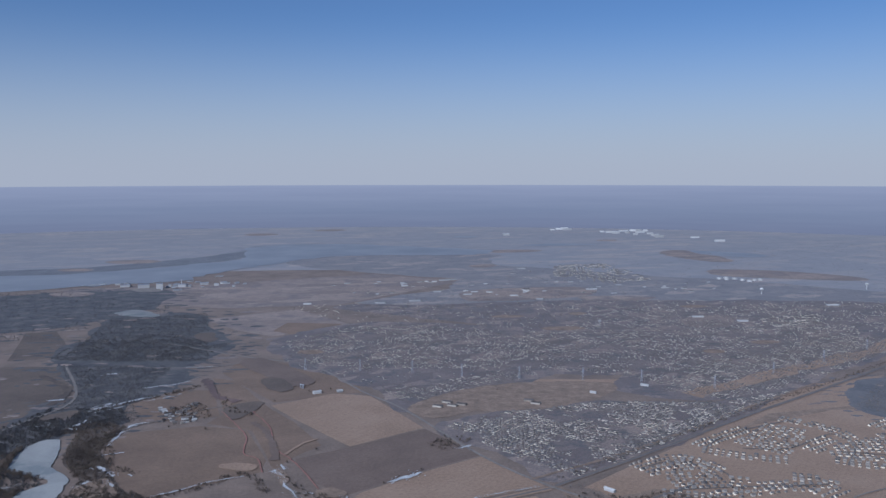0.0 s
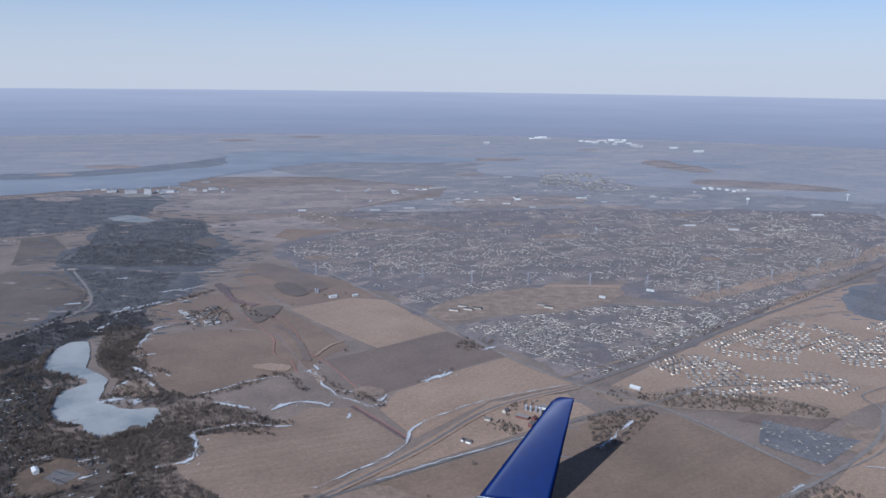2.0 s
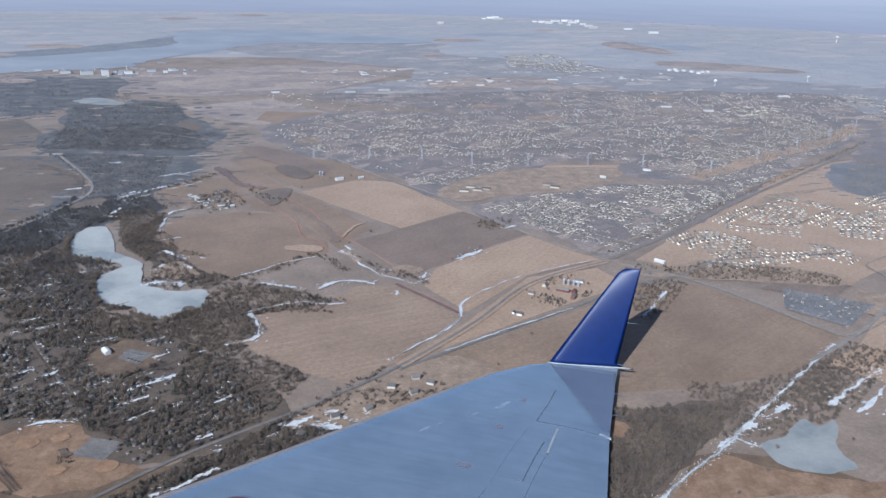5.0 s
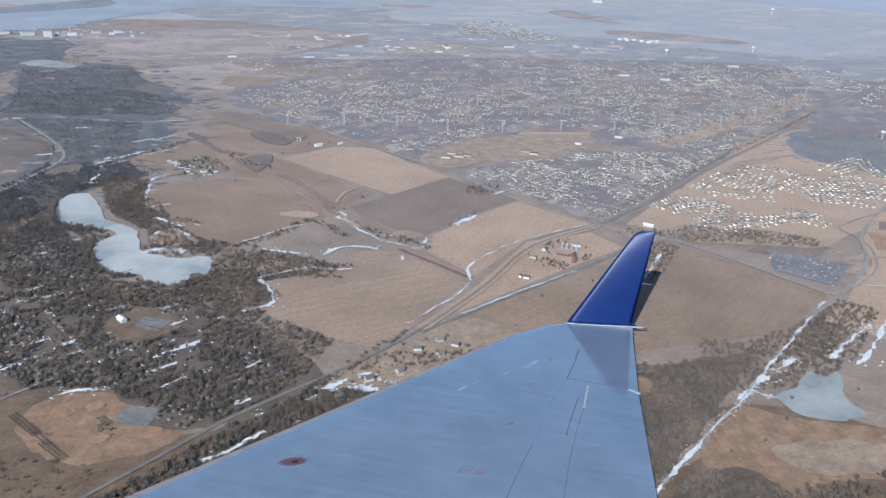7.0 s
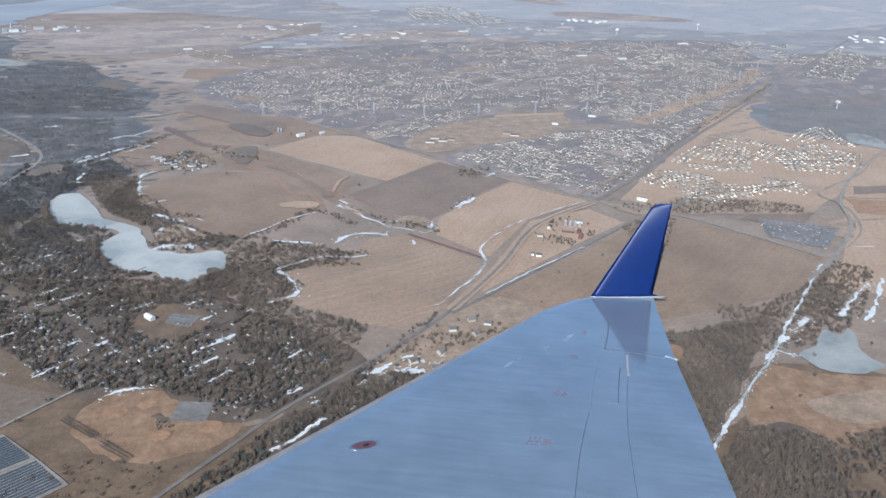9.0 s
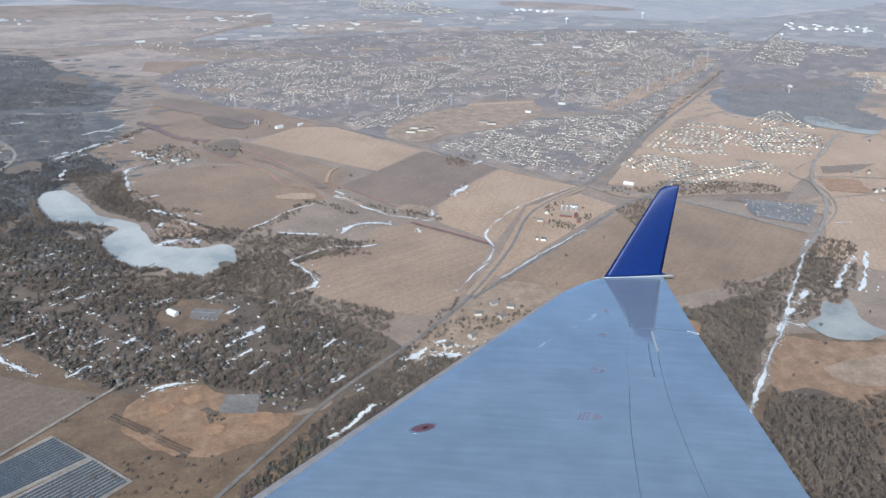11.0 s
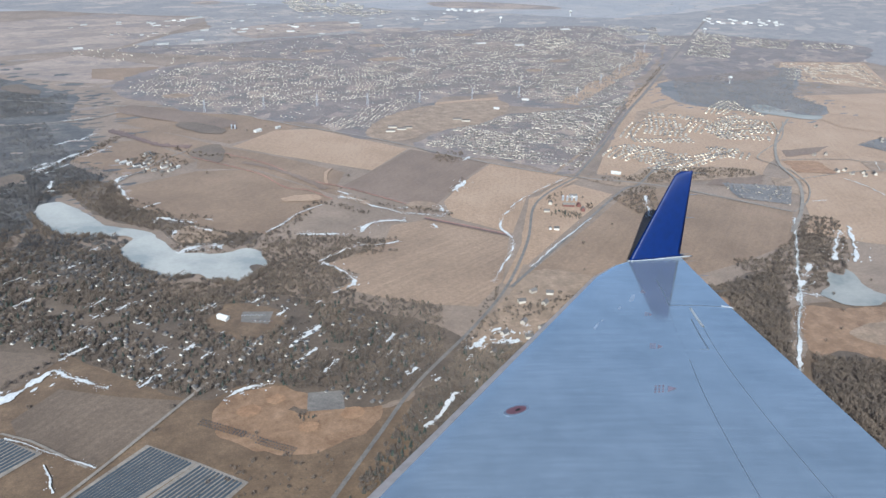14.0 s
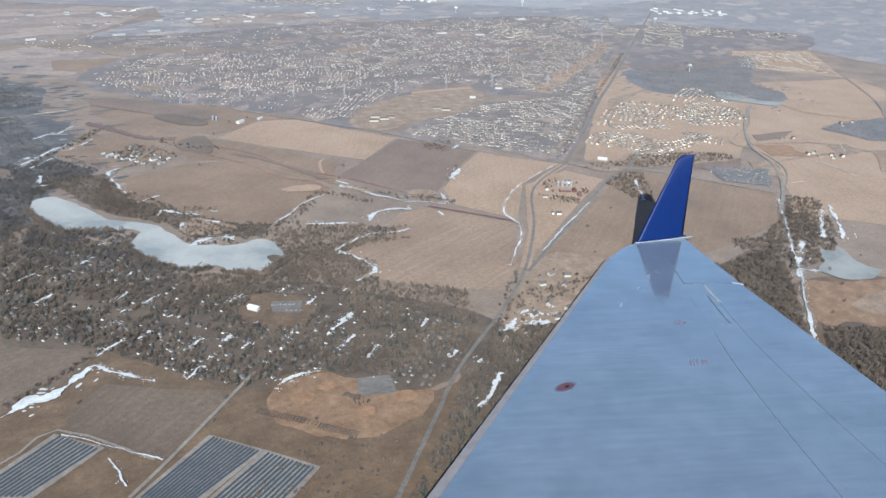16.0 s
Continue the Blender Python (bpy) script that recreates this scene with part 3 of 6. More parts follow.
for glade in ([(-600, 1090), (-570, 1120), (-560, 1180), (-590, 1160)], [(-500, 1560), (-460, 1500), (-440, 1520), (-470, 1590)], [(-520, 1010), (-490, 1030), (-500, 1060), (-530, 1040)]):
    outline = ragged_line(glade, 9, 4)
    FIELDS.append(outline)
    sheet("glade", outline, DEEPSOIL, next_level() + 0.05, "brown glade in dark bare woods", "ground")
TOWN_EDGES = []
for town_name, corners in (("old", [(-10, 990), (82, 1060), (210, 1100), (378, 1100), (560, 1200), (160, 830), (73, 875)]), ("upper", [(300, 1120), (400, 1110), (560, 1200), (1000, 1590), (760, 1600), (280, 1240)]),
                           ("hill", [(-330, 1500), (-200, 1680), (-20, 1690), (250, 1560), (180, 1260), (-37, 1055), (-110, 1160), (-260, 1320)]),
                           ("back", [(130, 1300), (300, 1250), (720, 1350), (1000, 1640), (1200, 1950), (330, 1990), (-260, 1900), (130, 1620)])):
    TOWN_EDGES.append(corners)
    floor(corners, TOWNGROUND, "grey lawns and streets of the " + town_name + " town", 14)
floor([(-2600, 2420), (-1400, 2560), (-1080, 2680), (-850, 2900), (-880, 3400), (-300, 3640), (250, 3300), (260, 2700), (1300, 2050), (3300, 2600), (2600, 3650), (900, 4450), (-900, 4550), (-2500, 3900)], FARCOUNTRY, "far farmland beyond the river, paled with haze", 40)

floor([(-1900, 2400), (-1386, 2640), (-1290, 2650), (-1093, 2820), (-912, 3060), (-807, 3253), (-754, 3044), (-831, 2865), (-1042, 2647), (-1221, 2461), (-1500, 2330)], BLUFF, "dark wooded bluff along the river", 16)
floor([(1000, 1640), (1130, 1960), (1300, 2050), (3300, 2600), (4000, 1900), (3000, 1100), (1500, 1000), (1320, 1240)], MIDCOUNTRY, "far wooded farmland, greyed with haze", 50)
floor([(-200, 1930), (330, 1990), (1200, 1950), (1320, 2060), (260, 2720), (180, 3120), (-280, 3060), (-450, 3010), (-560, 2790), (-200, 2520), (60, 2330)], MIDCOUNTRY, "wooded land round the trading estate, greyed with haze", 55)

for outline in ([(-1024, 2882), (-1091, 2931), (-1192, 2920), (-1223, 2862), (-1155, 2815), (-1057, 2825)], [(-862, 4152), (-918, 4208), (-1006, 4191), (-1036, 4121), (-980, 4067), (-894, 4084)],
                [(-545, 4452), (-595, 4507), (-684, 4489), (-719, 4417), (-668, 4364), (-582, 4382)], [(400, 3259), (343, 3303), (213, 3288), (145, 3230), (204, 3188), (330, 3203)], [(182, 2734), (162, 2776), (113, 2771), (85, 2726), (106, 2685), (154, 2690)],
                [(-1167, 2636), (-1210, 2672), (-1269, 2667), (-1281, 2626), (-1237, 2591), (-1181, 2596)], [(-929, 2104), (-972, 2136), (-1033, 2133), (-1050, 2098), (-1006, 2067), (-947, 2070)], [(822, 3758), (804, 3795), (747, 3787), (711, 3743), (730, 3707), (785, 3715)]):
    sheet("field", ragged_line(outline, 9, 8), TANCOUNTRY, next_level(), "far pale tan field in haze", "field")
for outline in ([(867, 3199), (980, 3256), (1049, 2914), (965, 2834), (860, 3031)], [(882, 2615), (1064, 2583), (1193, 2492), (1269, 2389), (1202, 2335), (980, 2398), (845, 2469)], [(59, 2141), (241, 2213), (398, 2199), (384, 2075), (204, 1992), (59, 1987)],
                [(364, 2054), (527, 2042), (494, 1985), (356, 1989)], [(521, 1730), (605, 1775), (661, 1718), (557, 1624), (504, 1648)]):
    sheet("field", ragged_line(outline, 8, 8), TANCOUNTRY, next_level() + 0.3, "long tan field beyond the town", "field")
sheet("works_yard", ragged_line([(-767, 2183), (-801, 2223), (-847, 2220), (-858, 2178), (-823, 2139), (-778, 2142)], 7, 5), GRAVEL, next_level() + 0.3, "pale gravel yard of the riverside works", "ground")
floor([(700, 1245), (1000, 1570), (1180, 1720), (1480, 1560), (1560, 1400), (1330, 1255), (1110, 1315), (930, 1180)], TOWNGROUND, "grey wooded land round the outer estates", 14)
GREENS = []
for green in ([(291, 1626), (272, 1645), (222, 1644), (195, 1625), (215, 1606), (263, 1607)], [(324, 1798), (317, 1814), (294, 1813), (279, 1797), (287, 1781), (309, 1782)], [(178, 1765), (161, 1780), (122, 1779), (101, 1763), (118, 1748), (157, 1749)],
              [(626, 1893), (617, 1911), (585, 1910), (562, 1892), (572, 1874), (604, 1875)], [(636, 1490), (628, 1504), (598, 1504), (577, 1489), (586, 1475), (615, 1476)], [(-217, 1411), (-230, 1427), (-256, 1427), (-267, 1411), (-253, 1395), (-228, 1395)],
              [(504, 1412), (498, 1425), (476, 1425), (460, 1412), (466, 1399), (488, 1399)],
              [(-46, 1082), (21, 1156), (106, 1197), (224, 1205), (258, 1177), (220, 1119), (134, 1062), (45, 1051), (-10, 1024), (-42, 1041)]):
    outline = ragged_line(green, 4, 3)
    FIELDS.append(outline)
    GREENS.append(outline)
    sheet("green", outline, DRYGRASS, next_level(), "tan winter grass of an open green in the town", "ground")
# ---- lakes, river ----
LAKE = smooth_line([(-490, 906), (-484, 934), (-463, 932), (-443, 889), (-433, 853), (-413, 832), (-395, 809), (-387, 772), (-382, 753), (-350, 735), (-320, 734), (-314, 710), (-318, 688), (-334, 676), (-355, 669), (-370, 682), (-380, 699), (-398, 699), (-417, 723), (-427, 755), (-428, 781), (-413, 802), (-426, 815), (-447, 823), (-471, 836), (-484, 864)], True, 5, 3.5, 2)
sheet("lake", LAKE, ICE, 0.9, "frozen white lake with mottled ice", "lake")
POND = smooth_line([(100, 428), (108, 435), (123, 439), (138, 453), (150, 458), (156, 450), (170, 457), (168, 445), (156, 429), (152, 415), (154, 402), (140, 395), (122, 396), (104, 407)], True, 6, 2, 4)
sheet("pond", POND, POND_ICE, 0.95, "small frozen grey-blue pond", "pond")
sheet("lake", smooth_line([(661, 1000), (691, 992), (685, 926), (715, 895), (675, 885), (643, 930), (631, 963)], True, 6, 4), POND_ICE, 0.92, "narrow frozen lake below dark woods", "lake")
FARPOND = smooth_line([(-757, 1816), (-720, 1854), (-641, 1782), (-663, 1754), (-729, 1781)], True, 6, 5)
sheet("pond", FARPOND, POND_ICE, 0.9, "pale distant pond among woods", "pond")
for outline in ([(175, 3978), (143, 4016), (73, 4005), (36, 3955), (69, 3917), (138, 3929)], [(673, 3540), (598, 3577), (429, 3555), (340, 3497), (417, 3462), (581, 3483)], [(1005, 3259), (1144, 3185), (1241, 3028), (1115, 2996), (1014, 3087)]):
    sheet("backwater", smooth_line(outline, True, 6, 12), WATER, 0.86, "narrow pale backwater of the river", "river")
RIVER = (smooth_line([(-2600, 1750), (-1700, 1950), (-1190, 2164), (-1002, 2256), (-797, 2357), (-740, 2519), (-669, 2673), (-581, 2810), (-451, 3025), (-284, 3073), (-23, 3083), (178, 3134)], False, 4, 22)
         + smooth_line([(209, 3249), (-20, 3385), (-317, 3531), (-620, 3572), (-795, 3453), (-836, 3299), (-784, 3139), (-768, 2933), (-874, 2801), (-1081, 2583), (-1348, 2475), (-1900, 2330), (-2900, 2150)], False, 4, 22, 5))
sheet("river", RIVER, WATER, 0.8, "broad pale blue river", "river")

# ---- roads ----
ROADS = []


def road(points, width, material, label, steps=6):
    line = smooth_line(points, False, steps)
    ROADS.append((line, width))
    return strip("road", line, width, material, next_level() + 0.3, label, "road")


MAIN = [(-560, 240), (-440, 325), (-342, 409), (-287, 457), (-205, 513), (-140, 565), (-66, 642), (-7, 717), (40, 754), (105, 787)]
road(MAIN[5:], 10, STUBBLE, "tan grass verge of the main road")
road(MAIN, 2.8, ASPHALT, "grey asphalt main road curving through fields")
LONG = [(112, 794), (224, 883), (410, 1041), (570, 1169), (1085, 1592), (1673, 2070)]
road(LONG, 6.5, GROUND, "wide tan verges of the long straight road")
road(LONG, 3.6, ASPHALT, "long straight grey road into the town")
road([(-141, 559), (32, 667), (132, 728), (165, 737), (260, 800)], 3.2, ASPHALT, "straight grey side road along a snowy ditch")
road([(-523, 1484), (-431, 1425), (-339, 1367), (-220, 1305), (-121, 1148), (-56, 1060), (39, 884), (109, 790), (187, 719), (260, 590)], 4, GRAVEL, "pale country road at the edge of the housing", 4)
road([(-515, 437), (-488, 458), (-429, 507), (-412, 521)], 2.4, GRAVEL, "dirt track beside the solar panels")
road([(-578, 912), (-545, 1002), (-528, 1115), (-628, 1302)], 4, GRAVEL, "pale curved country road round a ploughed field")
road([(-521, 1301), (-478, 1295), (-428, 1294), (-382, 1301), (-340, 1330)], 4, GRAVEL, "pale country road through the woods")
road([(-404, 975), (-387, 999), (-367, 1016), (-334, 1055), (-301, 1080)], 2.4, GRAVEL, "pale farm track past barns")
road([(-620, 520), (-570, 500), (-536, 518), (-495, 462)], 1.8, GRAVEL, "snowy dirt track round the solar panels", 3)


def bank(points, width, material, label, ragged=0.6):
    return strip("bank", smooth_line(points, False, 8, 1.0), width, material, next_level() + 0.4, label, "bank", ragged=ragged)


bank([(-132, 738), (-105, 702), (-75, 659)], 4.5, REDSOIL, "dark red-brown grassy ditch", 0.3)
bank([(-130, 740), (-103, 704), (-73, 661)], 1.5, REDLINE, "straight red-brown grass line", 0.2)
for pts, material, label in (
        ([(-302, 1067), (-277, 1095), (-254, 1093), (-259, 1049), (-275, 1015), (-289, 1031)], DEEPSOIL, "dark scrubby hollow in a field"),
        ([(-348, 1328), (-310, 1358), (-205, 1219), (-228, 1177), (-281, 1236)], DARKSOIL, "long dark ploughed strip"),
        ([(-286, 1212), (-264, 1231), (-228, 1177), (-235, 1148), (-259, 1160)], DEEPSOIL, "dark bare patch in a brown field"),
        ([(-248, 856), (-223, 859), (-208, 850), (-213, 835), (-241, 842)], STUBBLE, "small pale corner of a field"),
        ([(-185, 838), (-177, 838), (-164, 811), (-169, 795), (-176, 813)], DRYGRASS, "small tan bank beside a ditch"),
        ([(-130, 784), (-114, 789), (-100, 776), (-105, 764), (-128, 771)], DRYGRASS, "small tan bank beside a ditch"),
        ([(-378, 795), (-357, 814), (-335, 786), (-333, 767), (-367, 767)], DRYGRASS, "tan grassy point by the lake")):
    sheet("patch", smooth_line(pts, True, 6, 3, 6), material, next_level() + 0.4, label, "ground")
bank([(-301, 1052), (-264, 989), (-242, 945), (-232, 891), (-212, 872), (-197, 831)], 1.4, REDLINE, "thin red-brown grass line between fields", 0.3)
bank([(-259, 1050), (-223, 987), (-199, 908), (-172, 868), (-149, 826), (-130, 786)], 1.4, REDLINE, "thin red-brown grass line between fields", 0.3)
bank([(-374, 1223), (-354, 1181), (-333, 1133), (-311, 1110), (-292, 1097)], 13, REDSOIL, "red-brown ditch bank with scrub", 0.6)
bank([(-249, 1004), (-225, 970), (-205, 921), (-191, 868)], 9, DARKSOIL, "dark curved strip in a brown field", 0.5)
bank([(-184, 886), (-168, 925), (-155, 939)], 4, STUBBLE, "pale curved mark in a field", 0.5)
bank([(355, 1125), (548, 1265), (712, 1372), (877, 1516)], 34, STUBBLE, "pale open corridor under the power line", 0.5)
bank([(90, 812), (224, 905), (410, 1065), (560, 1190)], 5, DRYGRASS, "tan verge beside the long straight road", 0.3)
bank([(-13, 526), (-20, 500), (-40, 476)], 12, GRAVEL, "pale bare track between field and wood", 0.5)
sheet("car_park", [(-356, 480), (-334, 473), (-341, 452), (-364, 460)], ASPHALT, next_level(), "grey gravel car park beside dry grass", "car park")
for ox, oy, ow in ((-397, 477, 8), (-377, 482, 6.5), (-369, 444, 6.5), (-338, 446, 8)):
    sheet("bare_patch", ragged_line([(ox + ow * math.cos(a), oy + ow * 0.85 * math.sin(a)) for a in (0, 1.05, 2.1, 3.14, 4.2, 5.25)], 0.9, 1.0), ORANGESOIL, next_level(), "worn orange earth oval in dry grass", "ground")
YARD = ragged_line([(-393, 601), (-378, 622), (-364, 630), (-334, 600), (-338, 580), (-357, 569), (-377, 569)], 2.0, 2.0)
FIELDS.append(YARD)
sheet("school_yard", YARD, DARKGRASS, next_level(), "brown open grass round a white hall", "ground")
sheet("car_park", [(-362, 612), (-340, 602), (-350, 584), (-368, 596)], ASPHALT, next_level(), "grey yard with parked vehicles", "car park")
bank([(-372, 468), (-366, 458)], 4.5, FORESTFLOOR, "dark scrub in dry grass", 0.9)
bank([(-640, 1245), (-560, 1160), (-548, 1080)], 10, FORESTFLOOR, "dark hedge line in a ploughed field", 0.7)

for ox, oy, n in ((-505, 612, 3), (-440, 575, 3), (-372, 545, 2), (-300, 500, 2)):
    road([(ox, oy), (ox + 68, oy + 55), (ox + 120, oy + 98)][:n], 1.2, FORESTFLOOR, "narrow brown-grey lane under bare trees", 4)
road([(-520, 720), (-455, 640), (-395, 545)], 1.2, FORESTFLOOR, "narrow brown-grey lane under bare trees", 4)
for pts in ([(207, 838), (248, 862), (292, 842), (300, 812)], [(300, 905), (352, 960), (445, 1010)], [(440, 850), (480, 915), (470, 955), (400, 905), (345, 905)], [(225, 782), (300, 790), (400, 797)], [(452, 893), (560, 868)], [(545, 975), (590, 1000), (615, 960)]):
    road(pts, 2.0, ASPHALT, "grey new street between houses", 4)
for pts in ([(614, 895), (520, 820), (405, 765), (398, 729), (392, 696), (359, 645), (305, 605), (262, 588)], [(360, 670), (480, 660), (620, 620)], [(420, 740), (520, 700), (560, 620)], [(1060, 985), (900, 830), (780, 745)]):
    road(pts, 2.0, GRAVEL, "pale track over building land", 5)

field([(464, 774), (552, 762), (495, 742), (444, 749)], DARKSOIL, "dark damp plot on bare land", 3)
field([(700, 896), (750, 908), (819, 814), (780, 765), (731, 762), (677, 831)], STUBBLE, "bright tan stubble strip beside a wood", 3)
field([(420, 735), (470, 715), (440, 668), (395, 690)], ORANGESOIL, "scraped orange earth on building land", 5)
field([(520, 690), (560, 680), (530, 640), (500, 648)], DRYGRASS, "worn tan plot on building land", 4)
field([(345, 690), (372, 668), (330, 625), (300, 640)], DRYGRASS, "worn tan plot beside the road", 4)
field([(560, 640), (680, 600), (600, 560), (470, 575)], MIDSTUBBLE, "broad brown stubble on building land", 5)
field([(240, 700), (300, 730), (345, 700), (300, 668)], DARKSOIL, "dark brown plot below the new houses", 4)
field([(267, 700), (337, 653), (279, 606), (240, 650)], GREYFLOOR, "grey overgrown lots with old trees", 2.5)
field([(604, 753), (669, 760), (790, 745), (700, 680), (634, 655), (612, 677)], GREYFLOOR, "dark floor of a small wood on building land", 6)
sheet("wood_floor", ragged_line([(112, 800), (150, 760), (215, 782), (300, 756), (345, 728), (330, 702), (260, 716), (180, 731), (130, 745)], 4, 3), DRYGRASS, next_level(), "brown scrubby ground below the new houses", "ground")
road([(640, 905), (515, 824), (412, 736), (357, 658), (278, 591), (205, 545)], 4, GRAVEL, "pale wide road past building land", 6)

# ---- snow ----
SNOWS = []


def snow(points, width, label="ragged strip of old snow along a bank", ragged=1.0, steps=10):
    """A drift of many uneven blotches along a line."""
    line = smooth_line(points, False, steps, 2.0)
    SNOWS.append((line, width))
    r = np.random.default_rng(len(line) * 131 + int(abs(points[0][0]) * 7 + points[0][1]))
    total = sum(math.dist(a, b) for a, b in zip(line[:-1], line[1:]))
    verts, faces, z = [], [], 1.0 + 0.004 * (len(SNOWS) % 9)
    # an uneven core that thins out to nothing here and there
    step, walked, prev = max(0.5, width * 0.16), 0.0, None
    for (x1, y1), (x2, y2) in zip(line[:-1], line[1:]):
        seg = math.dist((x1, y1), (x2, y2))
        dx, dy = (x2 - x1) / max(seg, 1e-6), (y2 - y1) / max(seg, 1e-6)
        for k in range(max(1, int(seg / step))):
            x, y = x1 + dx * k * step, y1 + dy * k * step
            walked += step
            end = min(1.0, walked / width, (total - walked) / width + 0.15)
            broad = 0.42 + ragged * 1.15 * noise.noise(Vector((x * 0.06, y * 0.06, 4.0)))
            sides = []
            for q in (0, 1):
                jag = 0.5 * noise.noise(Vector((x / width * 1.1, y / width * 1.1, q * 7.0))) + 0.45 * noise.noise(Vector((x / width * 3.5, y / width * 3.5, q * 9.0 + 3)))
                sides.append(max(0.0, (broad + jag * (0.5 + 0.5 * ragged)) * width * 0.55 * max(0, end)))
            i = len(verts)
            verts += [(x - dy * sides[0], y + dx * sides[0], z), (x + dy * sides[1], y - dx * sides[1], z)]
            if prev is not None and sum(sides) > 0.05:
                faces.append((prev, prev + 1, i + 1, i))
            prev = i
    # loose spots beside it
    for k in range(int(total / width * 5 * ragged)):
        i = int(r.integers(len(line) - 1))
        a, c = Vector(line[i]), Vector(line[i + 1])
        d = (c - a).normalized()
        q = a.lerp(c, r.random()) + Vector((-d.y, d.x)) * float(r.normal(0, 0.8)) * width
        size = width * float(r.uniform(0.04, 0.16))
        n, base, along = 6, len(verts), float(r.uniform(1.0, 3.0))
        for m in range(n):
            t, e = 2 * math.pi * m / n, size * float(r.uniform(0.5, 1.2))
            u, v = math.cos(t) * e * along, math.sin(t) * e
            verts.append((q.x + d.x * u - d.y * v, q.y + d.y * u + d.x * v, z + 0.006))
        faces.append(tuple(range(base, base + n)))
    return tagged(link_mesh("snow_bank", verts, faces, SNOW), label, "snow", kind="structure")


CREEK = [(245, 574), (216, 550), (173, 514), (140, 486), (105, 457), (78, 433), (31, 398), (-50, 332), (-107, 284), (-171, 232)]
strip("creek_ice", smooth_line(CREEK, False, 18, 1.0), 1.8, POND_ICE, 0.96, "grey-blue ice of a straight creek", "creek", ragged=0.5)
snow(CREEK, 2.5, "snow and ice along a straight creek", 1.5, 18)
snow([(150, 480), (120, 462), (92, 445)], 6, "wide snow on the creek bank", 1.3)
snow([(100, 428), (85, 440), (70, 430)], 4, "snow at the pond's outlet", 1.2)
snow([(-271, 675), (-264, 660), (-259, 640), (-262, 622), (-286, 612)], 6, ragged=0.9)
snow([(-295, 766), (-270, 784), (-245, 805), (-214, 821)], 2.4, ragged=0.8)
snow([(-271, 679), (-249, 690), (-227, 698), (-216, 695)], 5, ragged=0.8)
snow([(-212, 693), (-197, 691), (-183, 693)], 3, ragged=0.9)
snow([(-370, 750), (-357, 751), (-342, 747)], 5, "broken snow on a lake shore", 1.6)
snow([(-116, 738), (-97, 742)], 3)
snow([(-105, 748), (-96, 766)], 5, ragged=1.4)
snow([(-190, 835), (-178, 828), (-170, 815)], 2.5, ragged=1.2)
snow([(-111, 735), (-129, 752), (-150, 769), (-187, 839)], 2.4, ragged=1.6)
snow([(-209, 728), (-191, 747), (-169, 746), (-152, 738)], 5.5, ragged=0.9)
snow([(-268, 749), (-248, 741), (-222, 730)], 4, ragged=1.5)
snow([(-61, 803), (-45, 815), (-24, 833)], 7, "white snow drift in a field corner")
snow([(12, 905), (31, 916)], 5, "white snow drift beside a hedge", 0.6)
snow([(-100, 588), (-30, 630), (34, 667)], 2.2, "white snow line in a roadside ditch", 0.5, 14)
snow([(-150, 575), (-100, 622), (-78, 652), (-68, 690), (-20, 735), (35, 766), (95, 792)], 1.6, "thin snow line on a road verge", 1.6, 14)
snow([(-563, 547), (-546, 558), (-531, 558), (-502, 582)], 9, "broad snow drift along a hedge", 0.8)
snow([(-503, 581), (-489, 563), (-472, 542)], 3, ragged=1.6)
snow([(-411, 494), (-392, 503), (-372, 500)], 5, "curved snow drift round the old pit", 0.9)
snow([(-534, 513), (-512, 485), (-491, 459)], 1.6, "snow line along a dirt track", 0.6)
snow([(-516, 475), (-514, 447)], 2.2, "straight white snow line in grass", 0.3)
snow([(-481, 1049), (-455, 1085), (-427, 1118)], 4, ragged=1.4)
snow([(-420, 1177), (-393, 1211)], 4, ragged=1.4)
snow([(-398, 915), (-400, 940), (-399, 987), (-385, 1007)], 4, ragged=1.0)
snow([(-397, 882), (-382, 888), (-370, 893)], 2.6, ragged=0.6)
snow([(-387, 837), (-379, 848), (-365, 832), (-350, 821)], 4, ragged=1.2)
snow([(-216, 307), (-196, 292), (-173, 282)], 4, "white snow line at a wood's edge", 0.9)
snow([(-171, 270), (-166, 258)], 5)
snow([(195, 464), (215, 477), (245, 502), (280, 533)], 8, "broad white snow bank by the pond", 0.4)
snow([(179, 476), (200, 489), (234, 513), (257, 525)], 5, ragged=1.2)
snow([(141, 700), (115, 668), (93, 640)], 3.5, ragged=1.5)
snow([(548, 685), (514, 654)], 1.6, "thin snow line beside a building plot", 0.5)
snow([(431, 649), (430, 616), (417, 581)], 2.5, "white snow line on building land", 0.5)
snow([(312, 604), (335, 599)], 2, ragged=0.4)
snow([(-229, 481), (-206, 494)], 9, "white snow patch beside the road")
snow([(-209, 483), (-185, 476)], 8, "white snow patch among trees")
for sx, sy, sl, sw in ((-238, 470, 8, 5), (-222, 478, 10, 6), (-196, 486, 12, 7), (-178, 484, 8, 5), (-166, 472, 9, 4), (-172, 492, 6, 3), (-245, 458, 7, 4), (-150, 478, 6, 3), (-256, 505, 5, 3), (-272, 455, 8, 5), (-250, 440, 7, 4)):
    snow([(sx, sy), (sx + sl * 0.5, sy + sl * 0.3), (sx + sl, sy + sl * 0.45)], sw, "ragged snow patch beside the main road", 1.2, 8)
snow([(-101, 455), (-89, 451)], 7, "white snow patch at the wood's edge")
snow([(-47, 389), (-55, 375), (-64, 364)], 3, "curved snow patch by a clearing")
snow([(-95, 349), (-69, 343)], 4, "broken snow patch in a clearing", 1.5)
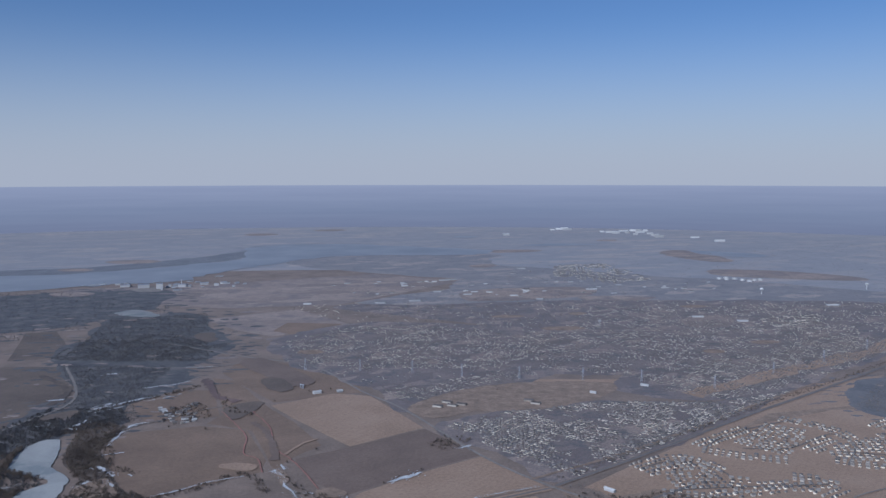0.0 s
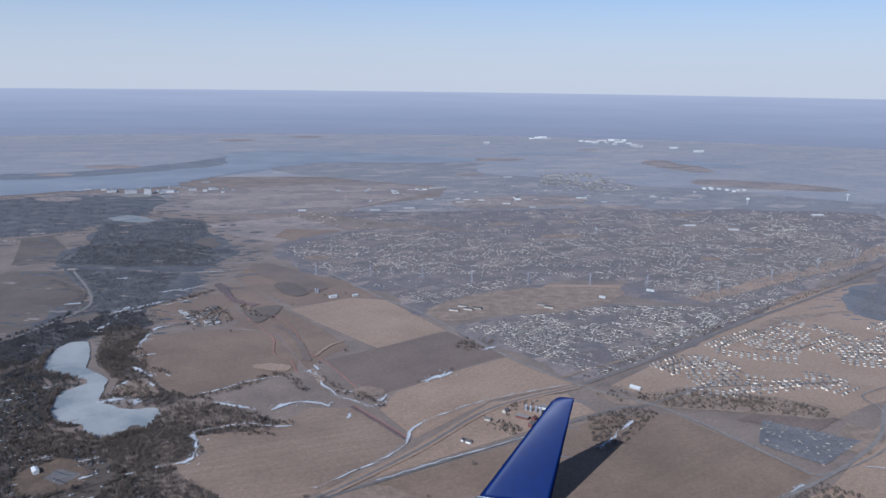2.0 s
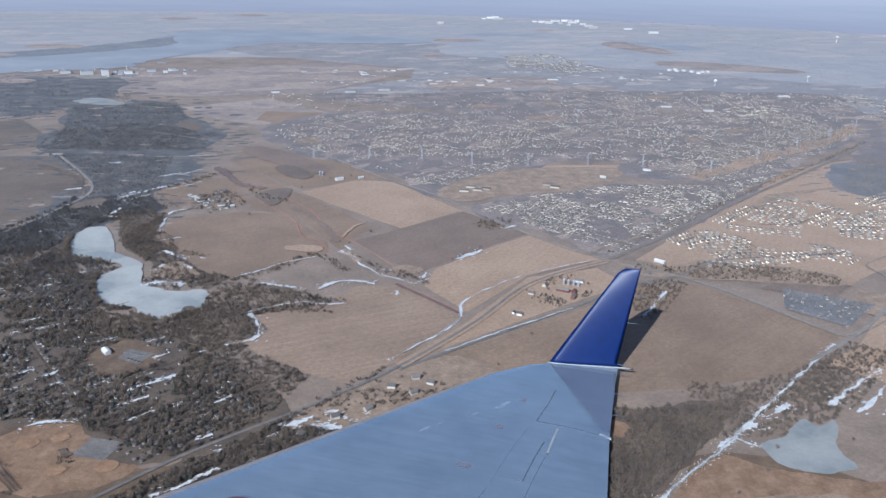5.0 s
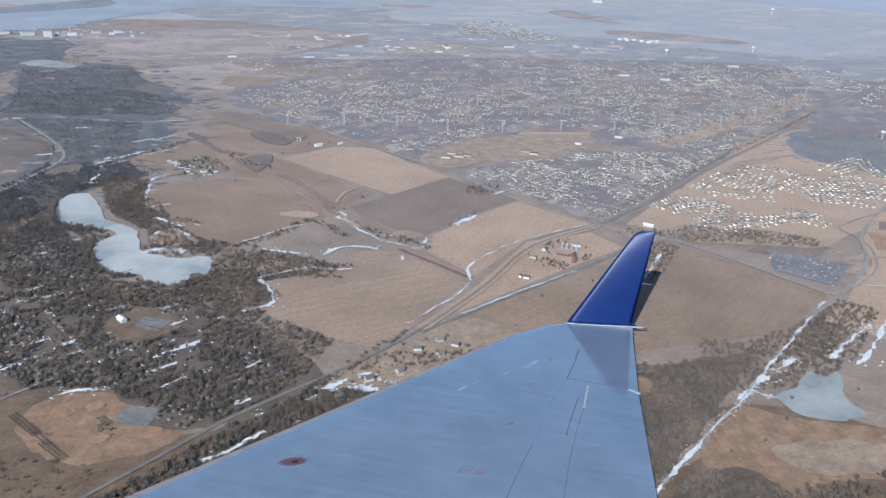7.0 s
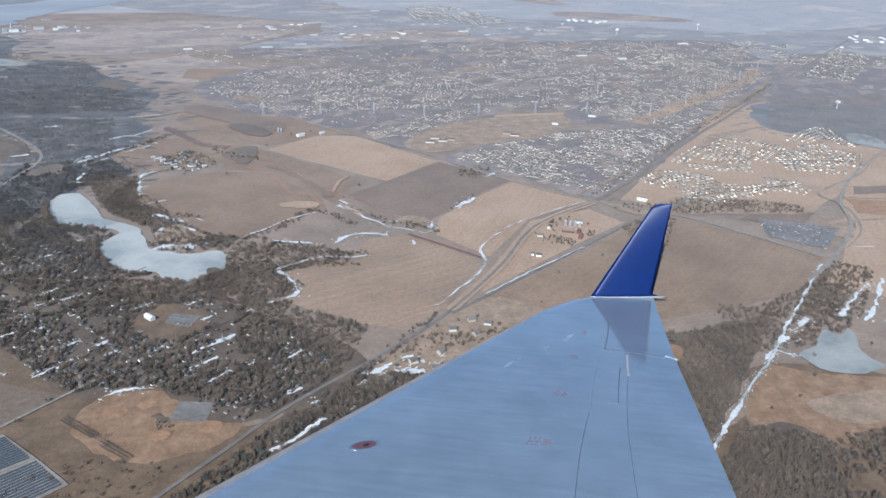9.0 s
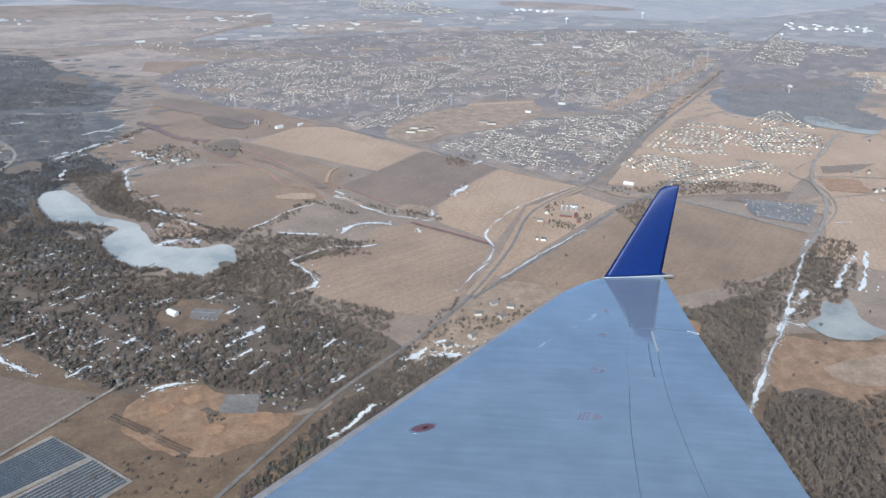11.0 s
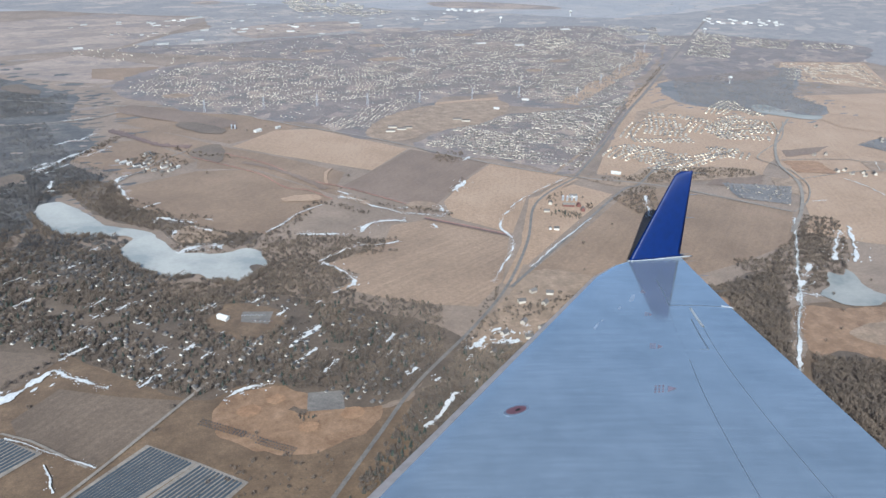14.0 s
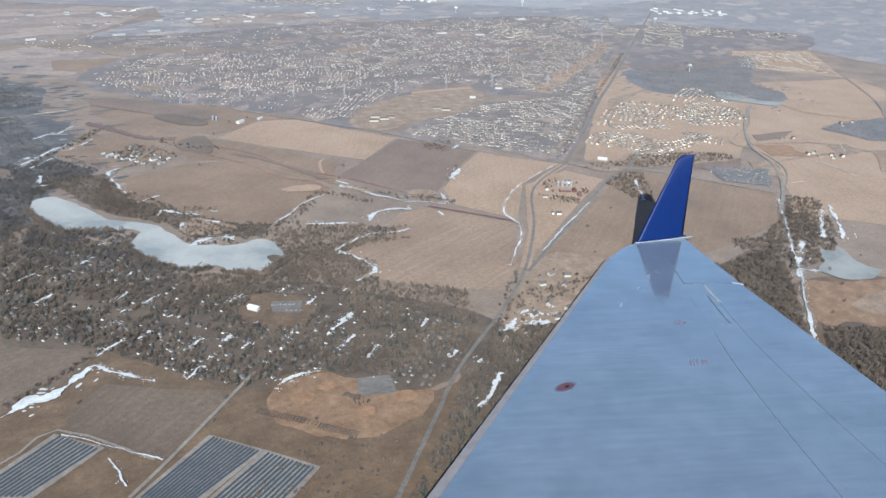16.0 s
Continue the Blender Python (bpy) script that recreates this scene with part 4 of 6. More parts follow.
snow([(-304, 411), (-290, 418), (-266, 438)], 6, "long snow patch beside the road", 0.7)
snow([(-287, 470), (-274, 477)], 7, "white snow patch among trees", 0.8)
snow([(-200, 498), (-190, 501)], 6, "white snow patch beside the road", 0.8)
snow([(-480, 1059), (-466, 1075), (-450, 1093), (-428, 1114), (-410, 1130)], 4.5, ragged=1.3)
snow([(-474, 979), (-461, 978)], 5, "snow patch beside the lake wood")
snow([(-357, 810), (-348, 801), (-341, 791)], 3, ragged=1.3)
snow([(-339, 825), (-332, 822)], 3, "small snow patch in a field")
snow([(-380, 789), (-372, 808)], 3, ragged=1.4)
snow([(-513, 1001), (-504, 995)], 4, "snow patch in the woods")
snow([(-449, 787), (-433, 787)], 5, ragged=1.5)
snow([(-382, 750), (-365, 757), (-345, 752)], 4, "broken snow on a lake shore", 1.9)
snow([(-131, 719), (-132, 708)], 4, "small snow patch in a field")
snow([(-182, 856), (-175, 839)], 3)
snow([(-143, 779), (-132, 774)], 3)
snow([(-428, 1296), (-400, 1300), (-384, 1302)], 2.5, "snow line along a country road", 0.8)
for a, b in (((-562, 1102), (-540, 1110)), ((-483, 1070), (-465, 1089)), ((-470, 1046), (-442, 1074)), ((-526, 983), (-512, 990)), ((-550, 1247), (-525, 1256)), ((-449, 1168), (-420, 1187)), ((-417, 1104), (-383, 1138)), ((-538, 923), (-527, 925)),
             ((-471, 985), (-465, 1014)), ((-454, 788), (-439, 801)), ((-511, 774), (-502, 778)), ((-470, 668), (-455, 682)), ((-483, 628), (-472, 636))):
    snow([a, ((a[0] + b[0]) / 2 + 1, (a[1] + b[1]) / 2), b], 4.0, "ragged old snow among dark bare woods", 1.2)
for k in range(14):
    bx, by = -377 + 3.4 * k + (k * 37 % 5), 752 + (k * 53 % 11) - 0.35 * k
    snow([(bx, by), (bx + 2 + k % 3, by + 1.5)], 2.2, "small broken snow heaps on the lake spit", 1.0, 6)
GARDEN_SNOW = [(-449, 655, 14), (-391, 626, 15), (-443, 571, 15), (-454, 534, 13), (-498, 592, 20), (-467, 602, 10), (-419, 568, 10), (-409, 553, 9), (-347, 542, 30), (-350, 518, 19), (-339, 498, 17), (-347, 559, 12),
               (-448, 537, 9), (-350, 623, 12), (-521, 694, 14), (-526, 742, 14), (-477, 753, 13), (-468, 649, 10), (-435, 551, 8), (-376, 553, 9), (-309, 516, 7), (-280, 519, 11), (-339, 594, 11)]
for gx, gy, length in GARDEN_SNOW:
    snow([(gx, gy), (gx + length * 0.55, gy + length * 0.4), (gx + length * 1.1, gy + length * 0.76)], 3.8, "long patch of old snow between gardens", 1.1)
for gx, gy, length in [(rng_x, rng_y, 6) for rng_x, rng_y in ((-545 + 37 * k % 310, 460 + 53 * k % 330) for k in range(48)) if inside(rng_x, rng_y, [(-529, 821), (-440, 774), (-405, 660), (-301, 600), (-240, 505), (-320, 445), (-493, 601), (-550, 651)])]:
    length = 3 + (gx * 7 + gy) % 7
    snow([(gx, gy), (gx + length * 0.8, gy + length * 0.55)], 1.8 + (gx + gy) % 3 * 0.5, "small patch of old snow between gardens", 0.9, 6)

# ---- plots of housing, given as corners, with rows along one heading ----
HOUSING = {
    "old_town": ([(1, 992), (82, 1051), (210, 1095), (378, 1092), (520, 1160), (141, 816), (73, 885)], -35, 0.97, 4.3, 13.0, 1.0),
    "upper_town": ([(320, 1150), (400, 1110), (530, 1180), (900, 1500), (760, 1560), (300, 1230)], -35, 0.85, 4.8, 15.0, 0.9),
    "hillside": ([(-306, 1500), (-187, 1657), (-20, 1662), (209, 1516), (110, 1290), (-130, 1290), (-236, 1330)], 62, 0.6, 4.6, 14.0, 1.4),
    "hillside_front": ([(-100, 1160), (60, 1245), (150, 1290), (30, 1130), (-37, 1062)], 42, 0.85, 4.4, 14.5, 0.8),
    "middle_town": ([(137, 1574), (880, 1654), (699, 1341), (302, 1230), (126, 1300), (177, 1434)], 30, 0.6, 5.4, 18.0, 1.4),
    "back_town": ([(356, 1905), (1135, 1914), (957, 1630), (251, 1569)], 20, 0.5, 6.0, 20.0, 2.0),
    "far_town": ([(1297, 1754), (1337, 1664), (1021, 1383), (940, 1448)], -40, 0.85, 7.0, 19.0, 1.0),
    "far_lots": ([(1120, 1894), (1236, 1864), (1141, 1750), (1018, 1761)], -40, 0.8, 7.0, 22.0, 1.0),
    "far_rows": ([(1116, 1757), (1183, 1674), (1031, 1550), (967, 1615)], -40, 0.8, 7.0, 21.0, 1.0),
    "far_estate": ([(1346, 1662), (1424, 1534), (1293, 1446), (1176, 1508)], -40, 0.8, 7.0, 21.0, 1.0),
    "far_hamlet": ([(1459, 1525), (1544, 1430), (1442, 1365), (1358, 1445)], -40, 0.7, 7.0, 22.0, 1.5),
    "outer_estate": ([(1104, 1298), (1301, 1231), (1063, 1008), (947, 1162)], -35, 0.8, 5.6, 21.0, 0.6),
    "trade_park": ([(-279, 2161), (218, 2475), (279, 2172), (164, 1974), (-201, 1925)], 10, 0.05),
    "distant_town": ([(150, 2500), (420, 2700), (520, 2450), (330, 2300)], 10, 0.2),
    "hamlet": ([(-380, 1062), (-340, 1089), (-315, 1019), (-351, 987), (-379, 1012)], 30, 0.6),
    "orchard_lots": ([(267, 700), (337, 653), (279, 608), (242, 650)], -40, 0.6, 6.0, 11.0, 1.5),
    "far_suburb": ([(377, 2734), (557, 2782), (633, 2377), (485, 2283), (336, 2463)], 15, 0.5, 7.0, 24.0, 1.5),
    "far_terraces": ([(684, 1740), (841, 1780), (787, 1653), (658, 1625)], 25, 0.7, 5.0, 17.0, 1.0),
    "hill_homes": ([(-330, 1500), (-200, 1680), (-20, 1690), (250, 1560), (180, 1260), (-37, 1065), (-110, 1170), (-260, 1320)], 40, 0.16, 5.0, 16.0, 3.0),
    "back_homes": ([(130, 1300), (300, 1250), (720, 1350), (1000, 1640), (1200, 1950), (330, 1990), (-260, 1900), (130, 1620)], 15, 0.16, 6.0, 18.0, 3.0),
    "edge_homes": ([(-390, 1900), (-200, 1960), (60, 1900), (150, 1640), (-20, 1700), (-200, 1700), (-330, 1800)], 15, 0.14, 6.0, 20.0, 3.0),
    "wooded_suburb": ([(-529, 821), (-440, 774), (-405, 660), (-348, 645), (-301, 600), (-240, 505), (-320, 445), (-375, 504), (-429, 507), (-493, 601), (-550, 651)], 38, 0.8, 6.0, 18.0, 3.5),
}
rng = np.random.default_rng(7)


def lots(poly, heading, fill, pitch=7.4, gap=24.0, loose=1.0):
    """House places in back-to-back rows with bent streets: x, y, heading."""
    a = radians(heading)
    u, v = np.array([math.cos(a), math.sin(a)]), np.array([-math.sin(a), math.cos(a)])
    q = np.asarray(poly, float)
    c = q.mean(0)
    out = []
    su, sv = (q - c) @ u, (q - c) @ v
    for row in np.arange(sv.min(), sv.max(), gap):
        for s in np.arange(su.min(), su.max(), pitch):
            if rng.random() > fill:
                continue
            for side in (0, gap * 0.42):
                bend = 7 * math.sin(s * 0.021 + row * 0.013) + 2 * math.sin(s * 0.05 + row)
                p = c + u * (s + rng.normal(0, 0.9 * loose)) + v * (row + side + bend + rng.normal(0, 0.7 * loose))
                out.append((p[0], p[1], a + 0.2 * math.cos(s * 0.021 + row * 0.013) + rng.normal(0, 0.06)))
    out = np.array(out)
    out = out[inside_many(out[:, :2], poly)]
    # open greens and schools leave gaps
    for line in GREENS:
        out = out[~inside_many(out[:, :2], line)]
    return out[[noise.noise(Vector((x * 0.017, y * 0.017, 5.0))) + 0.6 * noise.noise(Vector((x * 0.05, y * 0.05, 2.0))) < 0.3 for x, y, a in out]]


def house_arrays(w, d, h, r):
    """Walls, then the overhanging roof, of a gabled house about its base."""
    x, y, o = w / 2, d / 2, 0.35
    wall_v = [(-x, -y, 0), (x, -y, 0), (x, y, 0), (-x, y, 0), (-x, -y, h), (x, -y, h), (x, y, h), (-x, y, h), (-x, 0, h + r), (x, 0, h + r)]
    wall_f = [(0, 1, 5), (0, 5, 4), (2, 3, 7), (2, 7, 6), (1, 2, 6), (1, 6, 5), (3, 0, 4), (3, 4, 7), (5, 6, 9), (7, 4, 8)]
    k = r / y
    roof_v = [(-x - o, -y - o, h - o * k + 0.1), (x + o, -y - o, h - o * k + 0.1), (x + o, 0, h + r + 0.1), (-x - o, 0, h + r + 0.1), (x + o, y + o, h - o * k + 0.1), (-x - o, y + o, h - o * k + 0.1)]
    roof_v += [(a, b, c + 0.2) for a, b, c in roof_v]
    roof_f = [(6, 7, 8), (6, 8, 9), (9, 8, 10), (9, 10, 11), (0, 2, 1), (0, 3, 2), (3, 4, 2), (3, 5, 4),
              (0, 1, 7), (0, 7, 6), (4, 5, 11), (4, 11, 10), (1, 2, 8), (1, 8, 7), (2, 4, 10), (2, 10, 8), (3, 0, 6), (3, 6, 9), (5, 3, 9), (5, 9, 11)]
    return np.array(wall_v), np.array(wall_f), np.array(roof_v), np.array(roof_f)


def place_many(v, f, places, scales):
    """Copies of one small mesh as two arrays."""
    n = len(places)
    c, s = np.cos(places[:, 2]), np.sin(places[:, 2])
    vv = v[None] * scales[:, None, :]
    x = vv[..., 0] * c[:, None] - vv[..., 1] * s[:, None] + places[:, 0:1]
    y = vv[..., 0] * s[:, None] + vv[..., 1] * c[:, None] + places[:, 1:2]
    return np.stack([x, y, vv[..., 2]], -1).reshape(-1, 3), (f[None] + np.arange(n)[:, None, None] * len(v)).reshape(-1, 3)


SIZES = [(3.8, 2.9, 1.8, 1.0), (4.3, 3.1, 1.9, 1.1), (3.4, 2.7, 1.6, 0.9)]
HOUSES = [house_arrays(*s) for s in SIZES]
ALL_LOTS = {k: lots(*v) for k, v in HOUSING.items()}


def clear_of_roads(p, margin=2.0):
    keep = np.ones(len(p), bool)
    for line, w in ROADS:
        keep &= ~near_line(p[:, :2], line, w / 2 + margin)
    for line in (LAKE, POND, FARPOND):
        keep &= ~inside_many(p[:, :2], line)
    return keep


def single_house(size, label, walls):
    """walls and roof under one house."""
    root = new("house")
    v, f, rv, rf = HOUSES[size]
    link_mesh("wall", v, f, walls, root)
    link_mesh("roof", rv, rf, ROOFS if walls is OLDWALLS else NEWROOFS, root, "grey-brown shingled gable roof")
    return tagged(root, label, "house", "houses of the estate")


def house_row(line, pitch=7.2):
    """House places side by side along a bent street."""
    pts, out, left = [Vector(q) for q in line], [], 0.0
    for a, c in zip(pts[:-1], pts[1:]):
        d = (c - a).normalized()
        s = left
        while s < (c - a).length:
            q = a + d * s
            out.append((q.x + rng.normal(0, 0.15), q.y + rng.normal(0, 0.2), math.atan2(d.y, d.x) + rng.normal(0, 0.04)))
            s += pitch * rng.uniform(0.9, 1.15)
        left = s - (c - a).length
    return out


NEW_HOUSES, FRONT_HOUSES = [], []
NEW_HOUSES += house_row([(436, 1015), (455, 1001)])
NEW_HOUSES += house_row([(463, 995), (485, 963), (487, 936)])
NEW_HOUSES += house_row([(403, 988), (442, 959)])
NEW_HOUSES += house_row([(387, 969), (426, 934)])
NEW_HOUSES += house_row([(371, 949), (410, 909)])
NEW_HOUSES += house_row([(351, 931), (392, 888)])
NEW_HOUSES += house_row([(298, 898), (328, 882), (384, 862)])
NEW_HOUSES += house_row([(298, 914), (337, 947), (374, 975)])
NEW_HOUSES += house_row([(435, 920), (467, 940)])
NEW_HOUSES += house_row([(421, 898), (458, 924)])
NEW_HOUSES += house_row([(541, 981), (585, 1013), (649, 1043), (623, 996), (609, 941)])
NEW_HOUSES += house_row([(556, 978), (609, 1004)])
NEW_HOUSES += house_row([(481, 929), (537, 927), (584, 904)])
NEW_HOUSES += house_row([(454, 908), (514, 900), (564, 879)])
NEW_HOUSES += house_row([(439, 882), (491, 872), (539, 852)])
NEW_HOUSES += house_row([(435, 864), (473, 845), (501, 821)])
NEW_HOUSES += house_row([(207, 845), (247, 872), (266, 871)])
NEW_HOUSES += house_row([(215, 830), (244, 844), (278, 851), (289, 821)])
NEW_HOUSES += house_row([(266, 871), (284, 861), (295, 834)])
NEW_HOUSES += house_row([(234, 819), (260, 817), (287, 818)])
NEW_HOUSES += house_row([(218, 773), (256, 763), (303, 777), (351, 789), (400, 789)])
NEW_HOUSES += house_row([(236, 794), (288, 802), (311, 788)])
NEW_HOUSES += house_row([(367, 817), (390, 808), (400, 786), (369, 764)])
NEW_HOUSES += house_row([(323, 791), (355, 795)])
NEW_HOUSES += house_row([(298, 806), (321, 802)])
NEW_HOUSES += house_row([(527, 943), (577, 947)])
NEW_HOUSES += house_row([(584, 901), (532, 845)])


def facing_rows(places, gap=8.5, clear=6.2):
    """Houses across the street from those given, where there is room."""
    out = list(places)
    for side in (1, -1):
        for x, y, a in places:
            q = (x - math.sin(a) * gap * side + rng.normal(0, 0.15), y + math.cos(a) * gap * side + rng.normal(0, 0.15), a + rng.normal(0, 0.03))
            if min(math.dist(q[:2], r[:2]) for r in out) > clear:
                out.append(q)
    return out


NEW_HOUSES = facing_rows(NEW_HOUSES)
FRONT_HOUSES += house_row([(88, 865), (105, 851)], 4.6)
FRONT_HOUSES += house_row([(100, 877), (119, 860)], 4.6)
FRONT_HOUSES += house_row([(112, 888), (132, 869)], 4.6)
FRONT_HOUSES += house_row([(123, 899), (141, 882)], 4.6)
FRONT_HOUSES += house_row([(117, 997), (113, 965), (97, 922)], 4.6)
FRONT_HOUSES += house_row([(83, 979), (89, 946), (106, 931)], 4.6)
FRONT_HOUSES += house_row([(114, 1031), (120, 1004)], 4.6)
FRONT_HOUSES += house_row([(49, 917), (62, 905), (75, 891)], 4.6)
FRONT_HOUSES += house_row([(120, 853), (141, 832)], 4.6)
FRONT_HOUSES += house_row([(135, 866), (161, 837)], 4.6)
FRONT_HOUSES += house_row([(115, 941), (138, 929)], 4.6)


def build_housing():
    singles = {k: [single_house(i, lab, OLDWALLS if k == "wooded_suburb" else WALLS) for i in range(3)] for k, lab in
               (("new_estate", "new pale house in a row on bare land"), ("old_front", "white house in a short row by the fields"), ("wooded_suburb", "pale suburban house among bare trees"), ("hamlet", "white farmstead building with a gable roof"))}
    used = set()
    limits = {"new_estate": 260, "old_front": 30, "wooded_suburb": 90, "hamlet": 10}
    every = dict(ALL_LOTS, new_estate=np.array(NEW_HOUSES), old_front=np.array(FRONT_HOUSES))
    for name, p in every.items():
        if name not in ("new_estate", "old_front"):
            p = p[clear_of_roads(p) & ~inside_many(p[:, :2], YARD)]
        if name in limits:
            order = rng.permutation(len(p))
            for k in order[: limits[name]]:
                size = int(rng.integers(3))
                src = singles[name][size]
                m = pose(p[k, 0], p[k, 1], 0.1, 0, 0, math.degrees(p[k, 2])) @ Matrix.Scale(0.78 if name == "wooded_suburb" else 0.8 if name == "old_front" else 0.98, 4)
                if src not in used:
                    used.add(src)
                    src.matrix_basis = m
                else:
                    copy_thing(src, m)
            p = p[order[limits[name]:]] if name != "hamlet" else p[:0]
        if not len(p):
            continue
        for size, (v, f, rv, rf) in enumerate(HOUSES):
            q = p[size::3]
            if not len(q):
                continue
            sc = np.ones((len(q), 3)) * rng.uniform(0.62, 0.98, (len(q), 1)) * (1.15 if name.startswith("far_") else 1.1 if name == "new_estate" else 0.82 if name == "wooded_suburb" else 0.66 if "hill" in name else 0.84 if name == "old_town" else 0.72)
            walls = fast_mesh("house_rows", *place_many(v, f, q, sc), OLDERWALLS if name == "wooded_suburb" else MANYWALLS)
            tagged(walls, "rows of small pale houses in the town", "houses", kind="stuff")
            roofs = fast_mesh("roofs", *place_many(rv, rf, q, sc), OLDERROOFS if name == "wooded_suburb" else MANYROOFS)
            roofs.parent = walls


build_housing()


# ---- trees ----
def bare_crown(seed, twigs):
    """Fans of twigs that spread from the stem, as loose triangles, one metre high."""
    r = np.random.default_rng(seed)
    v, f = [], []
    for k in range(twigs):
        a, lift = r.uniform(0, 2 * math.pi), r.uniform(0.15, 1.0)
        reach = 0.42 * math.sqrt(1 - (lift * 0.85) ** 2) * r.uniform(0.5, 1.15)
        top = np.array([math.cos(a) * reach, math.sin(a) * reach, 0.36 + 0.62 * lift * r.uniform(0.8, 1.05)])
        base = np.array([top[0] * 0.2, top[1] * 0.2, max(0.14, top[2] - r.uniform(0.32, 0.6))])
        side = r.normal(size=3)
        side = side / np.linalg.norm(side) * r.uniform(0.014, 0.042)
        i = len(v)
        v += [base, top + side, top - side]
        f.append((i, i + 1, i + 2))
    return np.array(v), np.array(f)


def stem(radius=0.028, height=0.6):
    v = [(radius * math.cos(a), radius * math.sin(a), 0) for a in (0, 2.1, 4.2)] + [(0, 0, height)]
    return np.array(v), np.array([(0, 1, 3), (1, 2, 3), (2, 0, 3)])


def conifer(seed):
    r = np.random.default_rng(seed)
    v, f = [], []
    for tier in range(5):
        z, rad = 0.12 + tier * 0.17, 0.3 * (1 - tier / 5.6)
        for k in range(7):
            a = k * 2 * math.pi / 7 + r.uniform(-0.3, 0.3)
            i = len(v)
            v += [(0, 0, z + 0.26), (rad * math.cos(a - 0.4), rad * math.sin(a - 0.4), z + r.uniform(-0.05, 0.03)), (rad * 1.1 * math.cos(a + 0.35), rad * 1.1 * math.sin(a + 0.35), z + r.uniform(-0.05, 0.03))]
            f.append((i, i + 1, i + 2))
    return np.array(v), np.array(f)


CROWNS = [bare_crown(k, 50) for k in range(7)]
FARCROWNS = [bare_crown(20 + k, 9) for k in range(4)]
CONIFERS = [conifer(k) for k in range(2)]


def scatter(poly, per_area, keep_fields=True, clump=0.0):
    q = np.asarray(poly, float)
    lo, hi = q.min(0), q.max(0)
    n = int((hi - lo).prod() / per_area)
    p = rng.uniform(lo, hi, (n, 2))
    p = p[inside_many(p, poly)]
    if clump:
        g = np.array([noise.noise(Vector((x * 0.02, y * 0.02, 3))) + 0.5 * noise.noise(Vector((x * 0.06, y * 0.06, 8))) for x, y in p])
        p = p[g > clump]
    keep = clear_of_roads(p, 1.0)
    for line, width in SNOWS:
        if abs(line[0][0] - p[:, 0].mean()) < 600:
            keep &= ~near_line(p, line, width * 0.55)
    if keep_fields:
        for line in FIELDS:
            keep &= ~inside_many(p, line)
    p = p[keep]
    # gardens keep the houses free
    if len(p):
        near = [h[:2] for h in ALL_LOTS["wooded_suburb"] if p[:, 0].min() < h[0] < p[:, 0].max()]
        for x, y in near:
            p = p[(p[:, 0] - x) ** 2 + (p[:, 1] - y + 1.5) ** 2 > 6.5]
    return np.column_stack([p, rng.uniform(0, 6.28, len(p))])


def woodland(poly, per_area, height, label, far=False, clump=0.0, evergreen=0.0, keep_fields=True, twigs=None):
    p = scatter(poly, per_area, keep_fields, clump)
    if not len(p):
        return
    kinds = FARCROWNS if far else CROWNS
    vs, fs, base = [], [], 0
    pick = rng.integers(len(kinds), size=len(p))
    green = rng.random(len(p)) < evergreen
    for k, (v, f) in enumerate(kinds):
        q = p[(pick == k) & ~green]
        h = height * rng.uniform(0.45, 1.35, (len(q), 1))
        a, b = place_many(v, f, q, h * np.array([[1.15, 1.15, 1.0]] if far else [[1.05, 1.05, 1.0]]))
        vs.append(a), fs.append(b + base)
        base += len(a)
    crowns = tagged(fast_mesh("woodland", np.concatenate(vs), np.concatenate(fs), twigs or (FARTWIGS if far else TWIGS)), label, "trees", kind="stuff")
    if not far:
        v, f = stem()
        q = p[~green]
        stems = fast_mesh("trunks", *place_many(v, f, q, np.full((len(q), 3), height * 0.9)), BARK)
        stems.parent = crowns
    if green.any():
        v, f = CONIFERS[0]
        q = p[green]
        firs = fast_mesh("conifers", *place_many(v, f, q, height * rng.uniform(0.7, 1.1, (len(q), 1)) * np.ones((1, 3))), NEEDLES)
        tagged(firs, "dark green conifers among bare trees", "trees", kind="stuff")


def tree_line(points, width, per_area, height, label):
    """Trees scattered along a line."""
    line = smooth_line(points, False, 4)
    left, right = [], []
    for i, (x, y) in enumerate(line):
        d = (Vector(line[min(i + 1, len(line) - 1)]) - Vector(line[max(0, i - 1)])).normalized() * width / 2
        left.append((x - d.y, y + d.x))
        right.append((x + d.y, y - d.x))
    woodland(left + right[::-1], per_area, height, label, keep_fields=False)


GAP = [(-350, 655), (-318, 672), (-290, 690), (-255, 690), (-262, 640), (-290, 600), (-320, 620)]
YARD_SIDE = [(-315, 635), (-260, 595), (-213, 555), (-250, 480), (-300, 452), (-325, 470), (-265, 510), (-300, 575)]
woodland([(-440, 905), (-410, 965), (-396, 940), (-395, 895), (-376, 850), (-392, 815), (-412, 845), (-430, 880)], 9, 3.4, "bare trees between the lake and a field")
woodland([(-500, 850), (-450, 822), (-415, 802), (-430, 775), (-428, 735), (-395, 690), (-440, 680), (-520, 800)], 8, 3.8, "dark bare trees on the lake shore", twigs=DARKTWIGS, keep_fields=False)
woodland([(-560, 1010), (-480, 950), (-405, 1005), (-440, 1060), (-500, 1060)], 10, 3.6, "dark bare trees behind the lake", twigs=DARKTWIGS)
for shore in ([(-496, 905), (-488, 866), (-474, 834), (-449, 820), (-428, 810)], [(-432, 782), (-431, 755), (-421, 722), (-402, 697), (-382, 694)], [(-368, 676), (-352, 664), (-332, 670), (-316, 684)]):
    tree_line(shore, 6, 7, 5.6, "tall dark bare trees on the lake shore")
